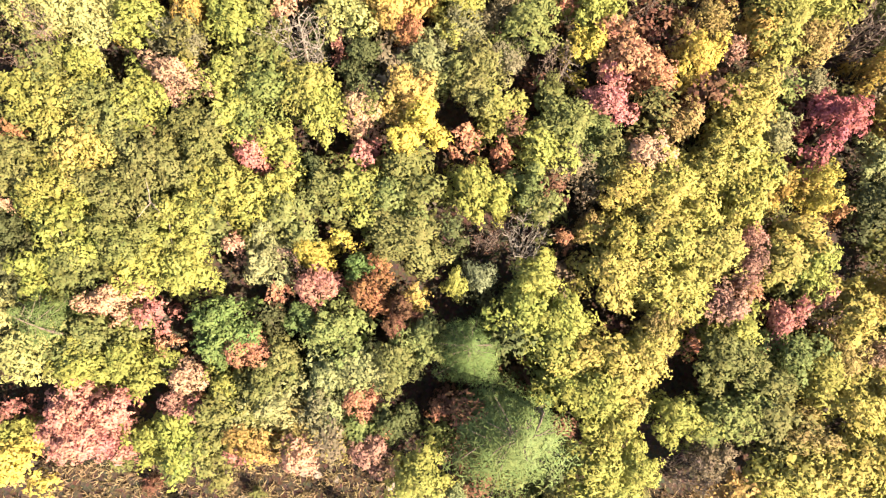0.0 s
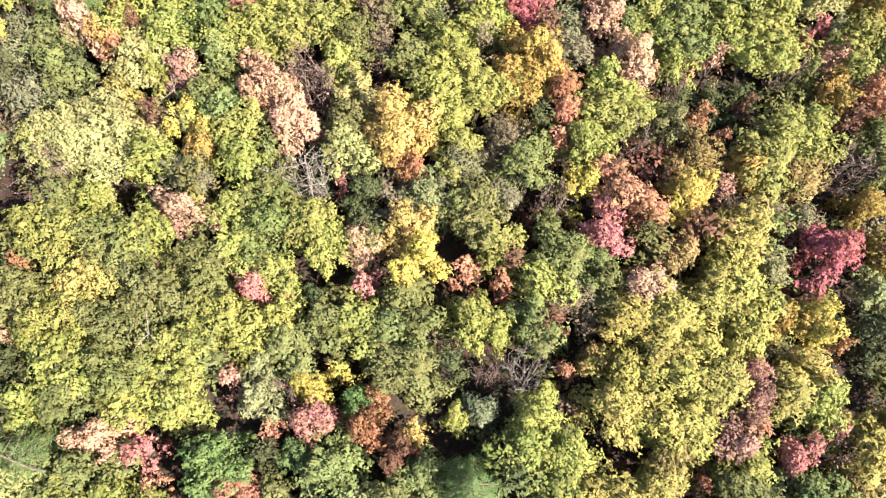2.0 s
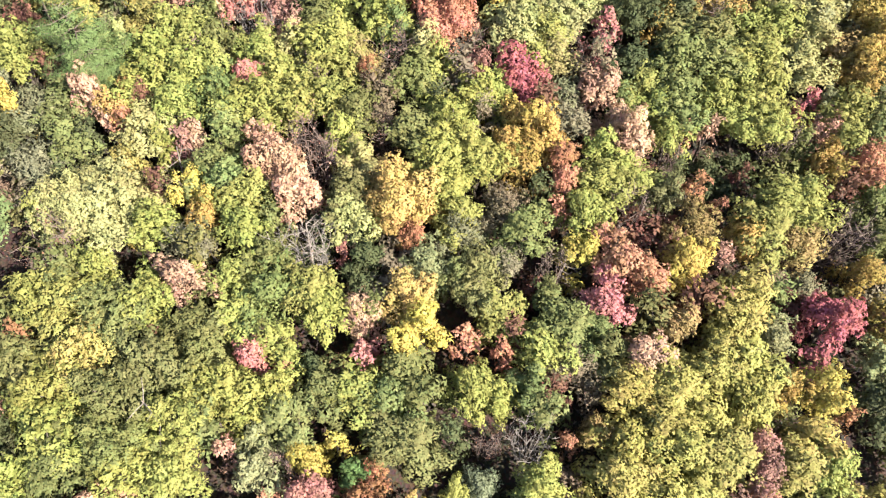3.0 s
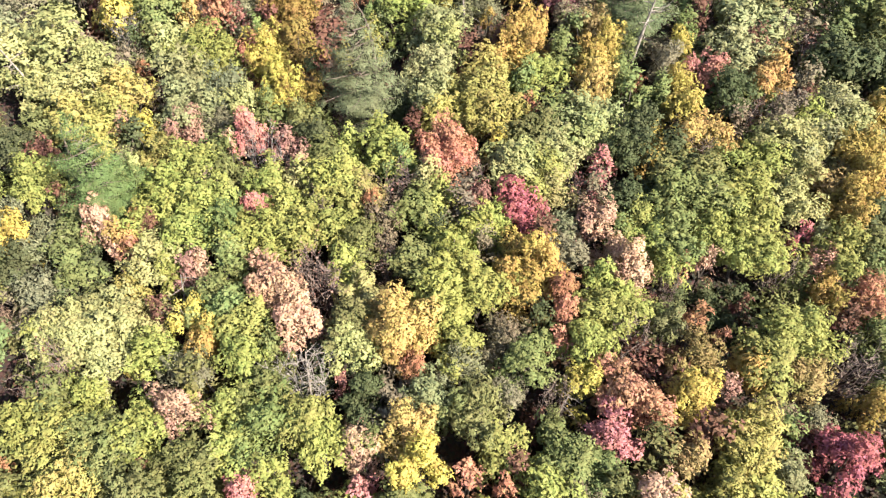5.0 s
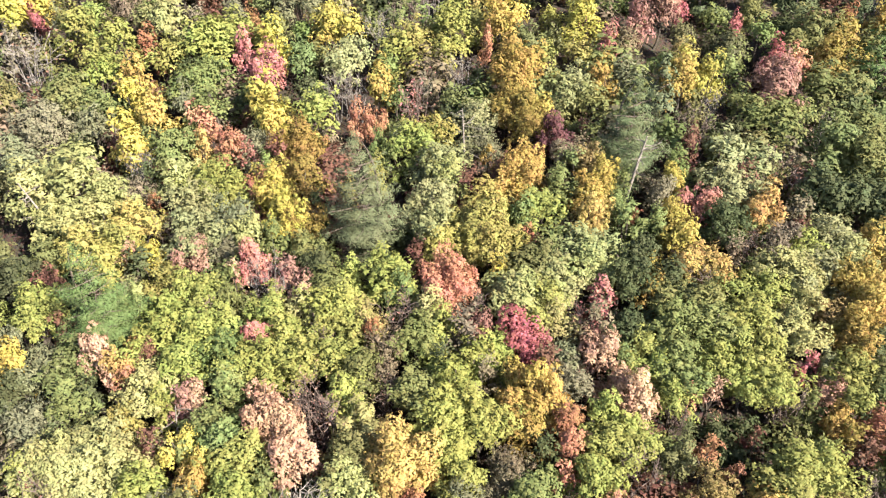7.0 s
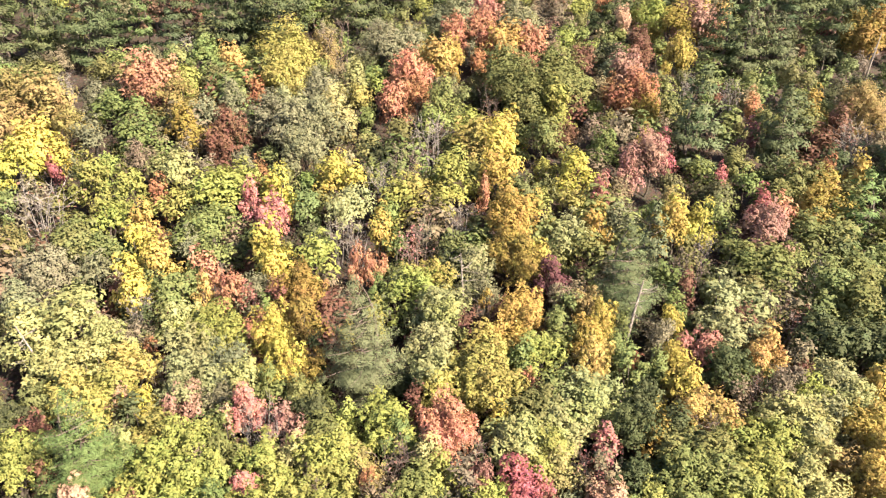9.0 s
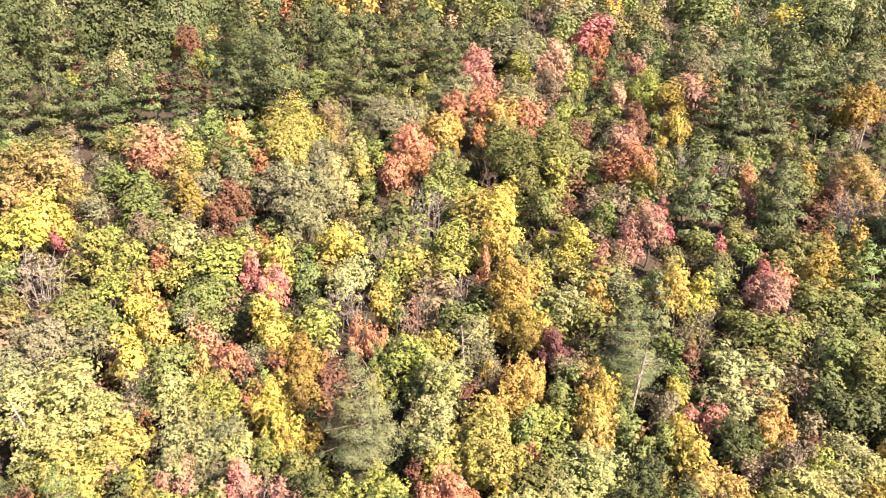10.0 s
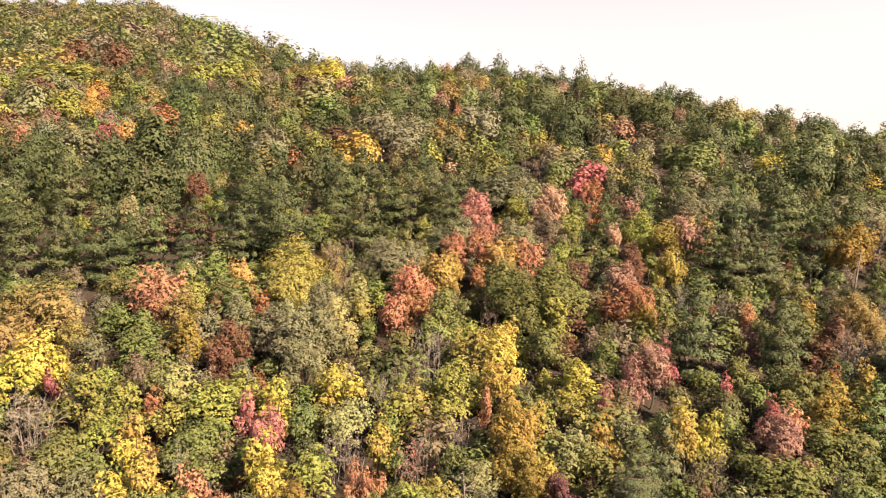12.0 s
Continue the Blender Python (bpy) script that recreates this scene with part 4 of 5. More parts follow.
plant("oak", "palelime", -0.8, 26.1, 1.00, 3.8)
plant("maple", "bronze", 18.8, 5.5, 1.00, 4.3)
plant("oak", "lime", -7.9, 24.9, 0.98, 3.8)
plant("oak", "lemon", -14.8, 20.3, 0.90, 3.6)
plant("oak", "lime", 15.4, 18.3, 1.14, 4.0)
plant("oak", "lime", -18.3, 0.1, 0.73, 3.3)
plant("oak", "lemon", 17.7, 0.6, 1.24, 4.2)
plant("shrub", "rust", 10.1, 20.9, 0.50, 1.6)
plant("maple", "coral", 0.1, 26.8, 1.06, 4.4)
plant("oak", "palelime", -17.5, 17.7, 1.16, 4.1)
plant("oak", "lime", 10.2, 22.9, 0.85, 3.5)
plant("oak", "dark", 18.7, 9.4, 1.00, 3.8)
plant("oak", "tangold", 16.5, 16.4, 0.96, 3.7)
plant("oak", "lime", -5.5, 26.4, 1.29, 4.3)
plant("oak", "lime", -12.6, 23.1, 1.22, 4.2)
plant("maple", "coral", 11.8, 22.0, 0.50, 3.5)
plant("oak", "green", -10.9, 24.1, 1.07, 3.9)
plant("oak", "palelime", -14.3, 21.9, 1.19, 4.1)
plant("maple", "salmon", -9.4, 25.1, 0.69, 3.8)
plant("oak", "palelime", 3.4, 26.7, 1.13, 4.0)
plant("oak", "palelime", 5.8, 25.7, 0.82, 3.5)
plant("oak", "green", 11.6, 23.2, 1.24, 4.2)
plant("maple", "rust", 14.3, 19.9, 0.40, 3.3)
# the five dark shrubs near (13, 21) are added to darken a shaded opening
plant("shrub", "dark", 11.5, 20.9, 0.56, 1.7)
plant("maple", "peach", 12.8, 22.0, 0.61, 3.7)
plant("maple", "coral", 0.4, 27.8, 1.32, 4.8)
plant("oak", "lime", 16.7, 18.3, 1.14, 4.0)
plant("oak", "pale", 19.1, 11.2, 0.86, 3.6)
plant("maple", "bronze", 19.1, 13.0, 0.85, 4.1)
plant("oak", "lime", 4.9, 26.8, 1.13, 4.0)
plant("bare", "pink", 6.7, 26.0, 0.65, 3.7)
plant("maple", "peach", 19.0, 2.8, 0.60, 3.7)
plant("oak", "lemon", 18.5, -1.0, 1.33, 4.4)
plant("oak", "lime", 9.7, 24.5, 0.81, 3.5)
plant("oak", "lime", -12.1, 24.6, 1.25, 4.2)
plant("oak", "lime", -8.9, 25.9, 0.99, 3.8)
plant("oak", "green", -2.0, 27.5, 0.90, 3.6)
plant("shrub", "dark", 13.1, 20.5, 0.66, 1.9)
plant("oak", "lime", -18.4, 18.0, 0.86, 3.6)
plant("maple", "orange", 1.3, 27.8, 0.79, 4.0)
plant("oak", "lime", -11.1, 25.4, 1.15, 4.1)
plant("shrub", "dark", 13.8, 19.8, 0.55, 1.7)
plant("oak", "lemon", 19.1, 1.3, 1.00, 3.8)
plant("oak", "palelime", 4.3, 27.5, 1.14, 4.0)
plant("oak", "lime", 13.1, 23.3, 1.24, 4.2)
plant("oak", "palelime", -7.3, 26.8, 0.83, 3.5)
plant("maple", "coral", -15.3, 22.5, 0.77, 3.9)
plant("oak", "olive", -6.2, 27.6, 1.14, 4.0)
plant("maple", "salmon", 7.8, 26.2, 0.59, 3.6)
plant("bare", "tan", 18.6, 17.2, 1.12, 4.5)
plant("oak", "lemon", 18.5, -2.6, 1.13, 4.0)
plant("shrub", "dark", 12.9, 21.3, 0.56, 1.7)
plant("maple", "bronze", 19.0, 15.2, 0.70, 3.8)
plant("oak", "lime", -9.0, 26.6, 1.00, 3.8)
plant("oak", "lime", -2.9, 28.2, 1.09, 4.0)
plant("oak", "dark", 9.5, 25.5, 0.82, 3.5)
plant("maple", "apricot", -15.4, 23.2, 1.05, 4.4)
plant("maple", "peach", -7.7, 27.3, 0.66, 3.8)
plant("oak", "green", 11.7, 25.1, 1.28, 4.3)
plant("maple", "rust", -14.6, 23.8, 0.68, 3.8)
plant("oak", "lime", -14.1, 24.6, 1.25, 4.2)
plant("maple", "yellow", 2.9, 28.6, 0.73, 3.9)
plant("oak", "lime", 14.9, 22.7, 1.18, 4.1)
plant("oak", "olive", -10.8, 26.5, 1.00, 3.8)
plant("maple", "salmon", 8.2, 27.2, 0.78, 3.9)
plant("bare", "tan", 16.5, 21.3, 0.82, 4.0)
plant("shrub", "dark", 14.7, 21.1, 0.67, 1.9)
plant("oak", "green", -17.7, 21.6, 1.03, 3.8)
plant("bare", "salmon", -9.4, 28.1, 1.32, 4.8)
plant("oak", "palelime", 6.2, 28.3, 1.04, 3.9)
plant("oak", "green", 13.4, 25.1, 1.39, 4.5)
plant("oak", "grey", -19.2, 20.5, 1.01, 3.8)
plant("maple", "rose", -8.3, 28.6, 0.91, 4.2)
plant("oak", "lime", -5.1, 28.9, 0.74, 3.4)
plant("oak", "lime", 16.1, 22.4, 0.90, 3.6)
plant("pine", "lightpine", -16.9, 25.7, 2.07, 8.0)
plant("oak", "lime", -3.3, 29.5, 0.87, 3.6)
plant("oak", "olive", 5.1, 29.3, 1.17, 4.1)
plant("maple", "peach", -17.1, 23.8, 1.17, 4.6)
plant("oak", "lime", -12.3, 27.0, 1.18, 4.1)
plant("oak", "dark", -6.9, 29.1, 1.04, 3.9)
plant("oak", "lime", 15.7, 23.8, 1.36, 4.4)
plant("maple", "bronze", 18.6, 20.0, 0.75, 3.9)
plant("maple", "rust", 19.1, 19.2, 0.74, 3.9)
plant("oak", "lime", -14.1, 26.2, 1.28, 4.3)
plant("maple", "gold", 18.3, 20.6, 0.60, 3.7)
plant("oak", "lemon", 3.0, 30.3, 1.25, 4.2)
plant("oak", "lemon", -0.1, 30.4, 1.07, 3.9)
plant("oak", "dark", 9.6, 28.3, 1.16, 4.1)
plant("oak", "olive", 17.5, 21.4, 0.61, 3.1)
plant("oak", "lime", -13.5, 27.2, 1.30, 4.3)
plant("pine", "greypine", -4.2, 32.1, 2.41, 8.8)
plant("oak", "lemon", 1.6, 30.2, 0.88, 3.6)
plant("oak", "green", -18.0, 23.4, 1.06, 3.9)
plant("oak", "palelime", 7.9, 29.1, 1.05, 3.9)
plant("oak", "olive", 13.2, 26.6, 1.13, 4.0)
plant("maple", "bronze", 11.1, 27.8, 0.61, 3.7)
plant("maple", "red", 17.2, 22.9, 0.51, 3.5)
plant("oak", "lime", 15.5, 25.4, 1.40, 4.5)
plant("maple", "salmon", -10.6, 29.5, 1.04, 4.4)
plant("oak", "dark", 12.0, 27.7, 1.03, 3.9)
plant("maple", "coral", 20.2, 20.2, 0.91, 4.2)
plant("oak", "grey", -19.5, 23.0, 1.10, 4.0)
plant("maple", "peach", 18.5, 22.1, 0.61, 3.7)
plant("maple", "peach", -11.2, 29.0, 0.67, 3.8)
plant("oak", "pale", 7.4, 30.4, 1.26, 4.2)
plant("oak", "dark", -20.6, 21.9, 0.92, 3.7)
plant("oak", "lemon", 2.1, 31.8, 1.34, 4.4)
plant("maple", "orange", 4.9, 31.1, 0.64, 3.7)
plant("oak", "green", 20.7, 19.2, 0.59, 3.1)
plant("maple", "coral", -18.2, 24.7, 0.46, 3.4)
plant("oak", "pale", -0.4, 32.1, 1.22, 4.2)
plant("oak", "olive", -7.9, 30.9, 0.89, 3.6)
plant("maple", "red", 18.0, 23.8, 0.52, 3.5)
plant("oak", "dark", 10.7, 29.7, 1.25, 4.2)
plant("bare", "tan", 13.4, 28.4, 0.86, 4.1)
plant("oak", "lime", 19.9, 22.7, 1.34, 4.4)
plant("oak", "lemon", -15.0, 28.2, 1.03, 3.8)
plant("oak", "palelime", -16.2, 27.2, 0.89, 3.6)
plant("maple", "yellow", -21.1, 23.1, 0.94, 4.2)
plant("oak", "pale", 18.7, 23.5, 0.69, 3.3)
plant("oak", "palelime", 17.7, 25.4, 1.11, 4.0)
plant("maple", "gold", 11.4, 29.6, 0.47, 3.5)
plant("oak", "green", -9.7, 31.4, 0.95, 3.7)
plant("oak", "green", 4.4, 32.6, 0.98, 3.8)
plant("maple", "apricot", 13.6, 29.3, 0.87, 4.1)
plant("maple", "rust", -19.5, 25.6, 0.69, 3.8)
plant("oak", "olive", 21.1, 22.5, 1.23, 4.2)
plant("oak", "lime", 5.5, 32.8, 1.24, 4.2)
plant("maple", "apricot", 14.7, 28.9, 1.11, 4.5)
plant("maple", "bronze", -8.1, 32.6, 1.03, 4.3)
plant("maple", "rose", -14.1, 30.1, 0.93, 4.2)
plant("oak", "grey", -12.4, 30.6, 0.88, 3.6)
plant("oak", "pale", -0.5, 33.8, 1.38, 4.4)
plant("oak", "lemon", 2.4, 33.5, 1.25, 4.2)
plant("maple", "yellow", -9.0, 32.7, 1.28, 4.8)
plant("oak", "lime", 16.8, 27.7, 1.21, 4.2)
plant("oak", "palelime", -11.3, 31.7, 1.08, 3.9)
plant("maple", "apricot", 8.3, 32.8, 1.04, 4.4)
plant("oak", "pale", -14.0, 31.2, 1.41, 4.5)
plant("oak", "grey", -21.8, 24.7, 0.97, 3.7)
plant("oak", "lime", -21.0, 25.9, 1.10, 4.0)
plant("maple", "yellow", 13.2, 31.0, 0.89, 4.1)
plant("maple", "gold", 20.8, 25.2, 1.11, 4.5)
plant("oak", "grey", -12.3, 32.3, 1.28, 4.3)
plant("maple", "gold", 3.8, 34.7, 1.13, 4.5)
plant("maple", "yellow", -16.3, 30.3, 0.81, 4.0)
plant("oak", "lime", -21.2, 26.5, 1.17, 4.1)
plant("oak", "green", 11.8, 32.1, 0.91, 3.6)
plant("oak", "palelime", 18.7, 28.0, 1.34, 4.4)
plant("maple", "peach", -17.4, 30.1, 0.62, 3.7)
plant("oak", "palelime", 18.0, 29.0, 1.39, 4.5)
plant("oak", "tangold", 20.7, 26.4, 1.13, 4.0)
plant("oak", "lemon", -18.6, 29.6, 1.05, 3.9)
plant("oak", "palelime", 0.3, 35.7, 1.22, 4.2)
plant("maple", "orange", 11.0, 33.0, 0.46, 3.4)
plant("maple", "gold", 8.6, 34.4, 1.07, 4.4)
plant("maple", "gold", 4.9, 35.7, 1.48, 5.1)
plant("maple", "rust", -21.1, 27.9, 0.84, 4.0)
plant("oak", "green", 6.9, 34.9, 0.94, 3.7)
plant("maple", "gold", 9.2, 34.3, 0.80, 4.0)
plant("oak", "lime", -17.7, 30.9, 1.25, 4.2)
plant("maple", "bronze", -8.4, 35.5, 1.33, 4.8)
plant("maple", "yellow", -10.0, 35.0, 1.32, 4.8)
plant("maple", "gold", 13.3, 32.7, 0.79, 4.0)
plant("maple", "gold", 22.0, 26.4, 1.30, 4.8)
plant("oak", "green", 10.2, 34.0, 0.67, 3.2)
plant("maple", "rust", -11.1, 34.4, 0.60, 3.7)
plant("oak", "pale", -0.1, 36.6, 1.30, 4.3)
plant("oak", "tan", 20.3, 27.6, 0.67, 3.2)
plant("oak", "dark", 22.7, 25.1, 0.82, 3.5)
plant("bare", "tan", -16.1, 32.3, 0.77, 3.9)
plant("oak", "pale", -14.5, 33.5, 1.46, 4.6)
plant("oak", "dark", 15.9, 31.8, 1.29, 4.3)
plant("oak", "pale", 20.2, 28.7, 1.35, 4.4)
plant("bare", "rust", 17.4, 30.9, 0.77, 3.9)
plant("oak", "lemon", -19.9, 30.3, 1.39, 4.5)
plant("maple", "gold", 9.4, 35.5, 1.15, 4.5)
plant("maple", "coral", -11.3, 35.3, 0.81, 4.0)
plant("oak", "dark", -22.7, 28.3, 1.08, 3.9)
plant("maple", "gold", 22.2, 28.1, 1.45, 5.0)
plant("oak", "lemon", -17.8, 32.5, 1.28, 4.3)
plant("oak", "lime", -12.8, 35.1, 1.00, 3.8)
plant("maple", "salmon", 14.9, 33.7, 0.99, 4.3)
plant("maple", "tangold", 8.9, 36.7, 1.17, 4.6)
plant("oak", "tan", 19.1, 31.3, 1.09, 4.0)
plant("oak", "olive", -22.0, 29.9, 0.93, 3.7)
plant("maple", "gold", 2.7, 37.8, 0.56, 3.6)
plant("oak", "palelime", -20.2, 32.2, 1.52, 4.7)
plant("oak", "lime", -13.9, 35.6, 1.34, 4.4)
plant("oak", "lime", 20.2, 30.7, 0.96, 3.7)
plant("maple", "tan", 7.5, 37.4, 0.84, 4.0)
plant("oak", "lime", -1.9, 38.7, 1.34, 4.4)
plant("maple", "bronze", -8.8, 38.1, 1.45, 5.0)
plant("maple", "orange", -17.1, 34.4, 0.50, 3.5)
plant("oak", "grey", 2.3, 38.8, 0.99, 3.8)
plant("maple", "gold", 23.8, 28.7, 1.17, 4.6)
plant("maple", "apricot", 18.9, 33.3, 1.25, 4.7)
plant("oak", "palelime", -16.0, 35.7, 1.21, 4.2)
plant("oak", "lemon", -0.5, 39.5, 1.21, 4.2)
plant("maple", "yellow", 14.2, 35.9, 0.62, 3.7)
plant("oak", "palelime", -22.2, 32.0, 1.33, 4.4)
plant("pine", "greypine", 11.8, 38.2, 1.99, 7.8)
plant("oak", "tangold", 18.2, 33.6, 0.80, 3.5)
plant("oak", "palelime", 22.6, 30.4, 1.27, 4.3)
plant("oak", "pale", 16.7, 35.1, 1.35, 4.4)
plant("maple", "plum", 7.1, 39.2, 1.21, 4.6)
plant("maple", "rust", 21.0, 32.2, 0.72, 3.8)
plant("oak", "pale", 22.0, 31.5, 1.29, 4.3)
plant("oak", "tan", -18.7, 35.0, 1.00, 3.8)
plant("oak", "palelime", -19.8, 34.5, 1.19, 4.1)
plant("oak", "palelime", -21.0, 34.3, 1.88, 5.3)
plant("maple", "salmon", -12.3, 38.5, 0.63, 3.7)
plant("oak", "pale", 2.2, 40.5, 1.23, 4.2)
plant("maple", "coral", -13.4, 38.5, 1.18, 4.6)
plant("oak", "grey", -11.8, 39.1, 1.20, 4.1)
plant("maple", "bronze", 5.2, 40.8, 1.58, 5.2)
plant("maple", "coral", -4.4, 40.8, 0.80, 4.0)
plant("maple", "yellow", -10.5, 40.0, 1.00, 4.3)
plant("maple", "apricot", -15.2, 38.3, 0.70, 3.8)
plant("bare", "tan", -18.9, 36.7, 1.02, 4.3)
plant("maple", "coral", -5.8, 41.0, 0.66, 3.7)
plant("bare", "pink", -1.6, 41.8, 1.46, 5.1)
plant("oak", "palelime", -23.5, 33.8, 1.68, 5.0)
plant("maple", "gold", 24.3, 31.4, 0.77, 3.9)
plant("maple", "gold", 6.4, 41.1, 1.02, 4.3)
plant("maple", "rust", 15.6, 38.6, 0.71, 3.8)
plant("oak", "green", -17.0, 38.7, 1.33, 4.4)
plant("oak", "lime", -8.4, 41.8, 1.46, 4.6)
plant("oak", "dark", 23.1, 34.4, 1.79, 5.1)
plant("bare", "rust", 20.5, 36.0, 1.16, 4.6)
plant("oak", "pale", 17.7, 38.0, 1.40, 4.5)
plant("maple", "yellow", -11.4, 41.5, 1.44, 5.0)
plant("maple", "yellow", -19.3, 38.2, 1.31, 4.8)
plant("oak", "pale", 19.5, 37.3, 1.19, 4.1)
plant("maple", "coral", -15.7, 40.0, 0.93, 4.2)
plant("oak", "green", -3.2, 43.0, 0.90, 3.6)
plant("oak", "green", 15.0, 39.8, 1.01, 3.8)
plant("maple", "bronze", 4.6, 43.4, 1.64, 5.3)
plant("bare", "tan", -6.0, 43.3, 1.04, 4.4)
plant("bare", "tan", 16.4, 40.2, 1.22, 4.7)
plant("maple", "gold", -4.3, 43.8, 0.98, 4.3)
plant("oak", "dark", 25.2, 34.4, 1.47, 4.6)
plant("oak", "palelime", -23.1, 37.2, 1.16, 4.1)
plant("pine", "greypine", 14.1, 41.9, 1.46, 6.5)
plant("bare", "tan", -7.4, 44.1, 0.90, 4.1)
plant("oak", "olive", 10.3, 43.1, 1.13, 4.0)
plant("oak", "pale", 8.5, 43.9, 1.32, 4.3)
plant("oak", "green", -15.4, 42.3, 1.32, 4.3)
plant("maple", "gold", -18.6, 41.3, 1.08, 4.4)
plant("maple", "bronze", 4.9, 45.5, 1.65, 5.3)
plant("oak", "grey", -26.0, 37.0, 1.36, 4.4)
plant("maple", "pink", -11.8, 44.8, 1.32, 4.8)
plant("oak", "green", 24.4, 38.2, 1.76, 5.1)
plant("maple", "gold", 11.4, 44.7, 0.92, 4.2)
plant("oak", "olive", 25.7, 37.3, 1.67, 4.9)
plant("oak", "pale", 9.3, 45.6, 1.11, 4.0)
plant("oak", "grey", -22.8, 40.6, 1.08, 3.9)
plant("oak", "grey", -17.7, 43.4, 0.97, 3.8)
plant("maple", "yellow", -20.8, 42.3, 1.10, 4.5)
plant("oak", "pale", -6.7, 47.2, 1.38, 4.4)
plant("oak", "olive", 22.1, 41.3, 1.61, 4.8)
plant("oak", "grey", -25.8, 39.7, 1.58, 4.8)
plant("bare", "tan", 18.3, 43.3, 0.91, 4.1)
plant("maple", "gold", 16.5, 44.4, 1.29, 4.8)
plant("oak", "green", -16.5, 44.9, 1.40, 4.5)
plant("oak", "olive", 20.3, 42.6, 1.42, 4.5)
plant("oak", "green", -18.1, 44.1, 1.07, 3.9)
plant("oak", "grey", 12.9, 45.8, 1.11, 4.0)
plant("oak", "green", -22.7, 42.4, 1.25, 4.2)
plant("oak", "lemon", 0.2, 48.4, 1.17, 4.1)
plant("oak", "lime", -3.5, 48.7, 1.34, 4.4)
plant("maple", "pink", -14.0, 47.2, 0.98, 4.3)
plant("oak", "lemon", -1.9, 49.3, 1.44, 4.5)
plant("oak", "lemon", 9.4, 48.1, 1.16, 4.1)
plant("bare", "tan", -4.4, 49.4, 1.44, 5.1)
plant("maple", "yellow", -12.2, 48.2, 1.16, 4.6)
plant("maple", "gold", -21.1, 44.8, 1.08, 4.4)
plant("maple", "yellow", 17.2, 46.1, 1.12, 4.5)
plant("maple", "coral", 3.2, 49.6, 0.47, 3.5)
plant("maple", "yellow", 18.7, 45.8, 0.95, 4.2)
plant("oak", "green", 15.7, 47.1, 1.14, 4.0)
plant("oak", "olive", -25.2, 42.9, 1.33, 4.4)
plant("oak", "lime", 0.3, 50.5, 1.65, 4.9)
plant("maple", "rose", 23.0, 44.4, 1.45, 5.0)
plant("maple", "salmon", 12.1, 49.1, 0.76, 3.9)
plant("maple", "gold", 4.2, 50.9, 1.22, 4.7)
plant("oak", "yellow", -8.6, 50.3, 0.95, 3.7)
plant("oak", "olive", 28.1, 41.2, 1.03, 3.9)
plant("oak", "olive", -25.7, 44.1, 1.30, 4.3)
plant("oak", "lime", -24.0, 45.3, 1.33, 4.4)
plant("oak", "lime", -16.9, 48.9, 1.76, 5.1)
plant("oak", "yellow", -8.1, 51.2, 1.49, 4.6)
plant("bare", "tan", -2.9, 52.1, 1.25, 4.7)
plant("oak", "tangold", 17.5, 48.7, 1.01, 3.8)
plant("oak", "lime", -15.2, 50.2, 1.46, 4.6)
plant("oak", "yellow", 10.8, 51.2, 1.49, 4.6)
plant("maple", "orange", -21.0, 48.5, 0.75, 3.9)
plant("maple", "orange", -14.2, 51.2, 0.61, 3.7)
plant("oak", "lime", -22.8, 48.0, 1.73, 5.0)
plant("maple", "coral", 24.4, 46.5, 1.05, 4.4)
plant("oak", "olive", 26.5, 45.5, 1.47, 4.6)
plant("bare", "rose", -28.6, 45.2, 1.87, 5.8)
# rose here and at (16.7, 53.3) is salmon dulled for the slope's shade
plant("maple", "rose", 14.9, 51.8, 0.98, 4.3)
plant("maple", "yellow", 4.7, 54.4, 1.58, 5.2)
plant("maple", "red", 24.3, 48.1, 0.83, 4.0)
plant("oak", "olive", 28.6, 45.5, 1.17, 4.1)
plant("oak", "grey", -11.2, 53.8, 1.74, 5.1)
plant("oak", "lime", -26.3, 48.4, 1.83, 5.2)
plant("oak", "palelime", -21.2, 51.1, 1.66, 4.9)
plant("oak", "palelime", -6.3, 55.2, 1.13, 4.0)
plant("maple", "rose", 16.7, 53.3, 1.55, 5.2)
plant("oak", "lemon", 3.2, 56.2, 1.82, 5.2)
plant("oak", "green", 13.5, 54.4, 1.58, 4.8)
# bronze here, olive at (26.6, 50.1) and (28.6, 51.6): shade put into the colour
plant("oak", "bronze", 28.5, 48.2, 1.58, 4.8)
plant("maple", "rust", -18.1, 53.8, 0.83, 4.0)
plant("oak", "olive", 8.5, 56.4, 1.82, 5.2)
plant("maple", "red", 22.1, 51.9, 0.58, 3.6)
plant("oak", "olive", 26.6, 50.1, 1.21, 4.2)
plant("pine", "lightpine", 31.3, 47.3, 1.55, 6.7)
plant("maple", "rust", -17.5, 55.1, 1.60, 5.3)
plant("oak", "tan", -24.0, 52.5, 1.26, 4.2)
plant("oak", "grey", -12.6, 56.9, 2.03, 5.5)
plant("maple", "yellow", 5.8, 58.2, 0.99, 4.3)
plant("oak", "grey", -11.0, 57.8, 2.06, 5.6)
plant("oak", "lime", 2.3, 58.8, 1.40, 4.5)
plant("maple", "red", 18.7, 55.4, 0.85, 4.1)
plant("maple", "gold", 17.2, 56.5, 0.68, 3.8)
plant("oak", "olive", 28.6, 51.6, 1.68, 5.0)
plant("oak", "bronze", 30.2, 50.5, 1.48, 4.6)
plant("maple", "yellow", -32.4, 50.2, 1.63, 5.3)
plant("maple", "red", -30.4, 51.5, 0.53, 3.5)
plant("oak", "green", -25.4, 54.9, 1.78, 5.1)
plant("pine", "bluepine", 21.6, 57.0, 2.51, 9.1)
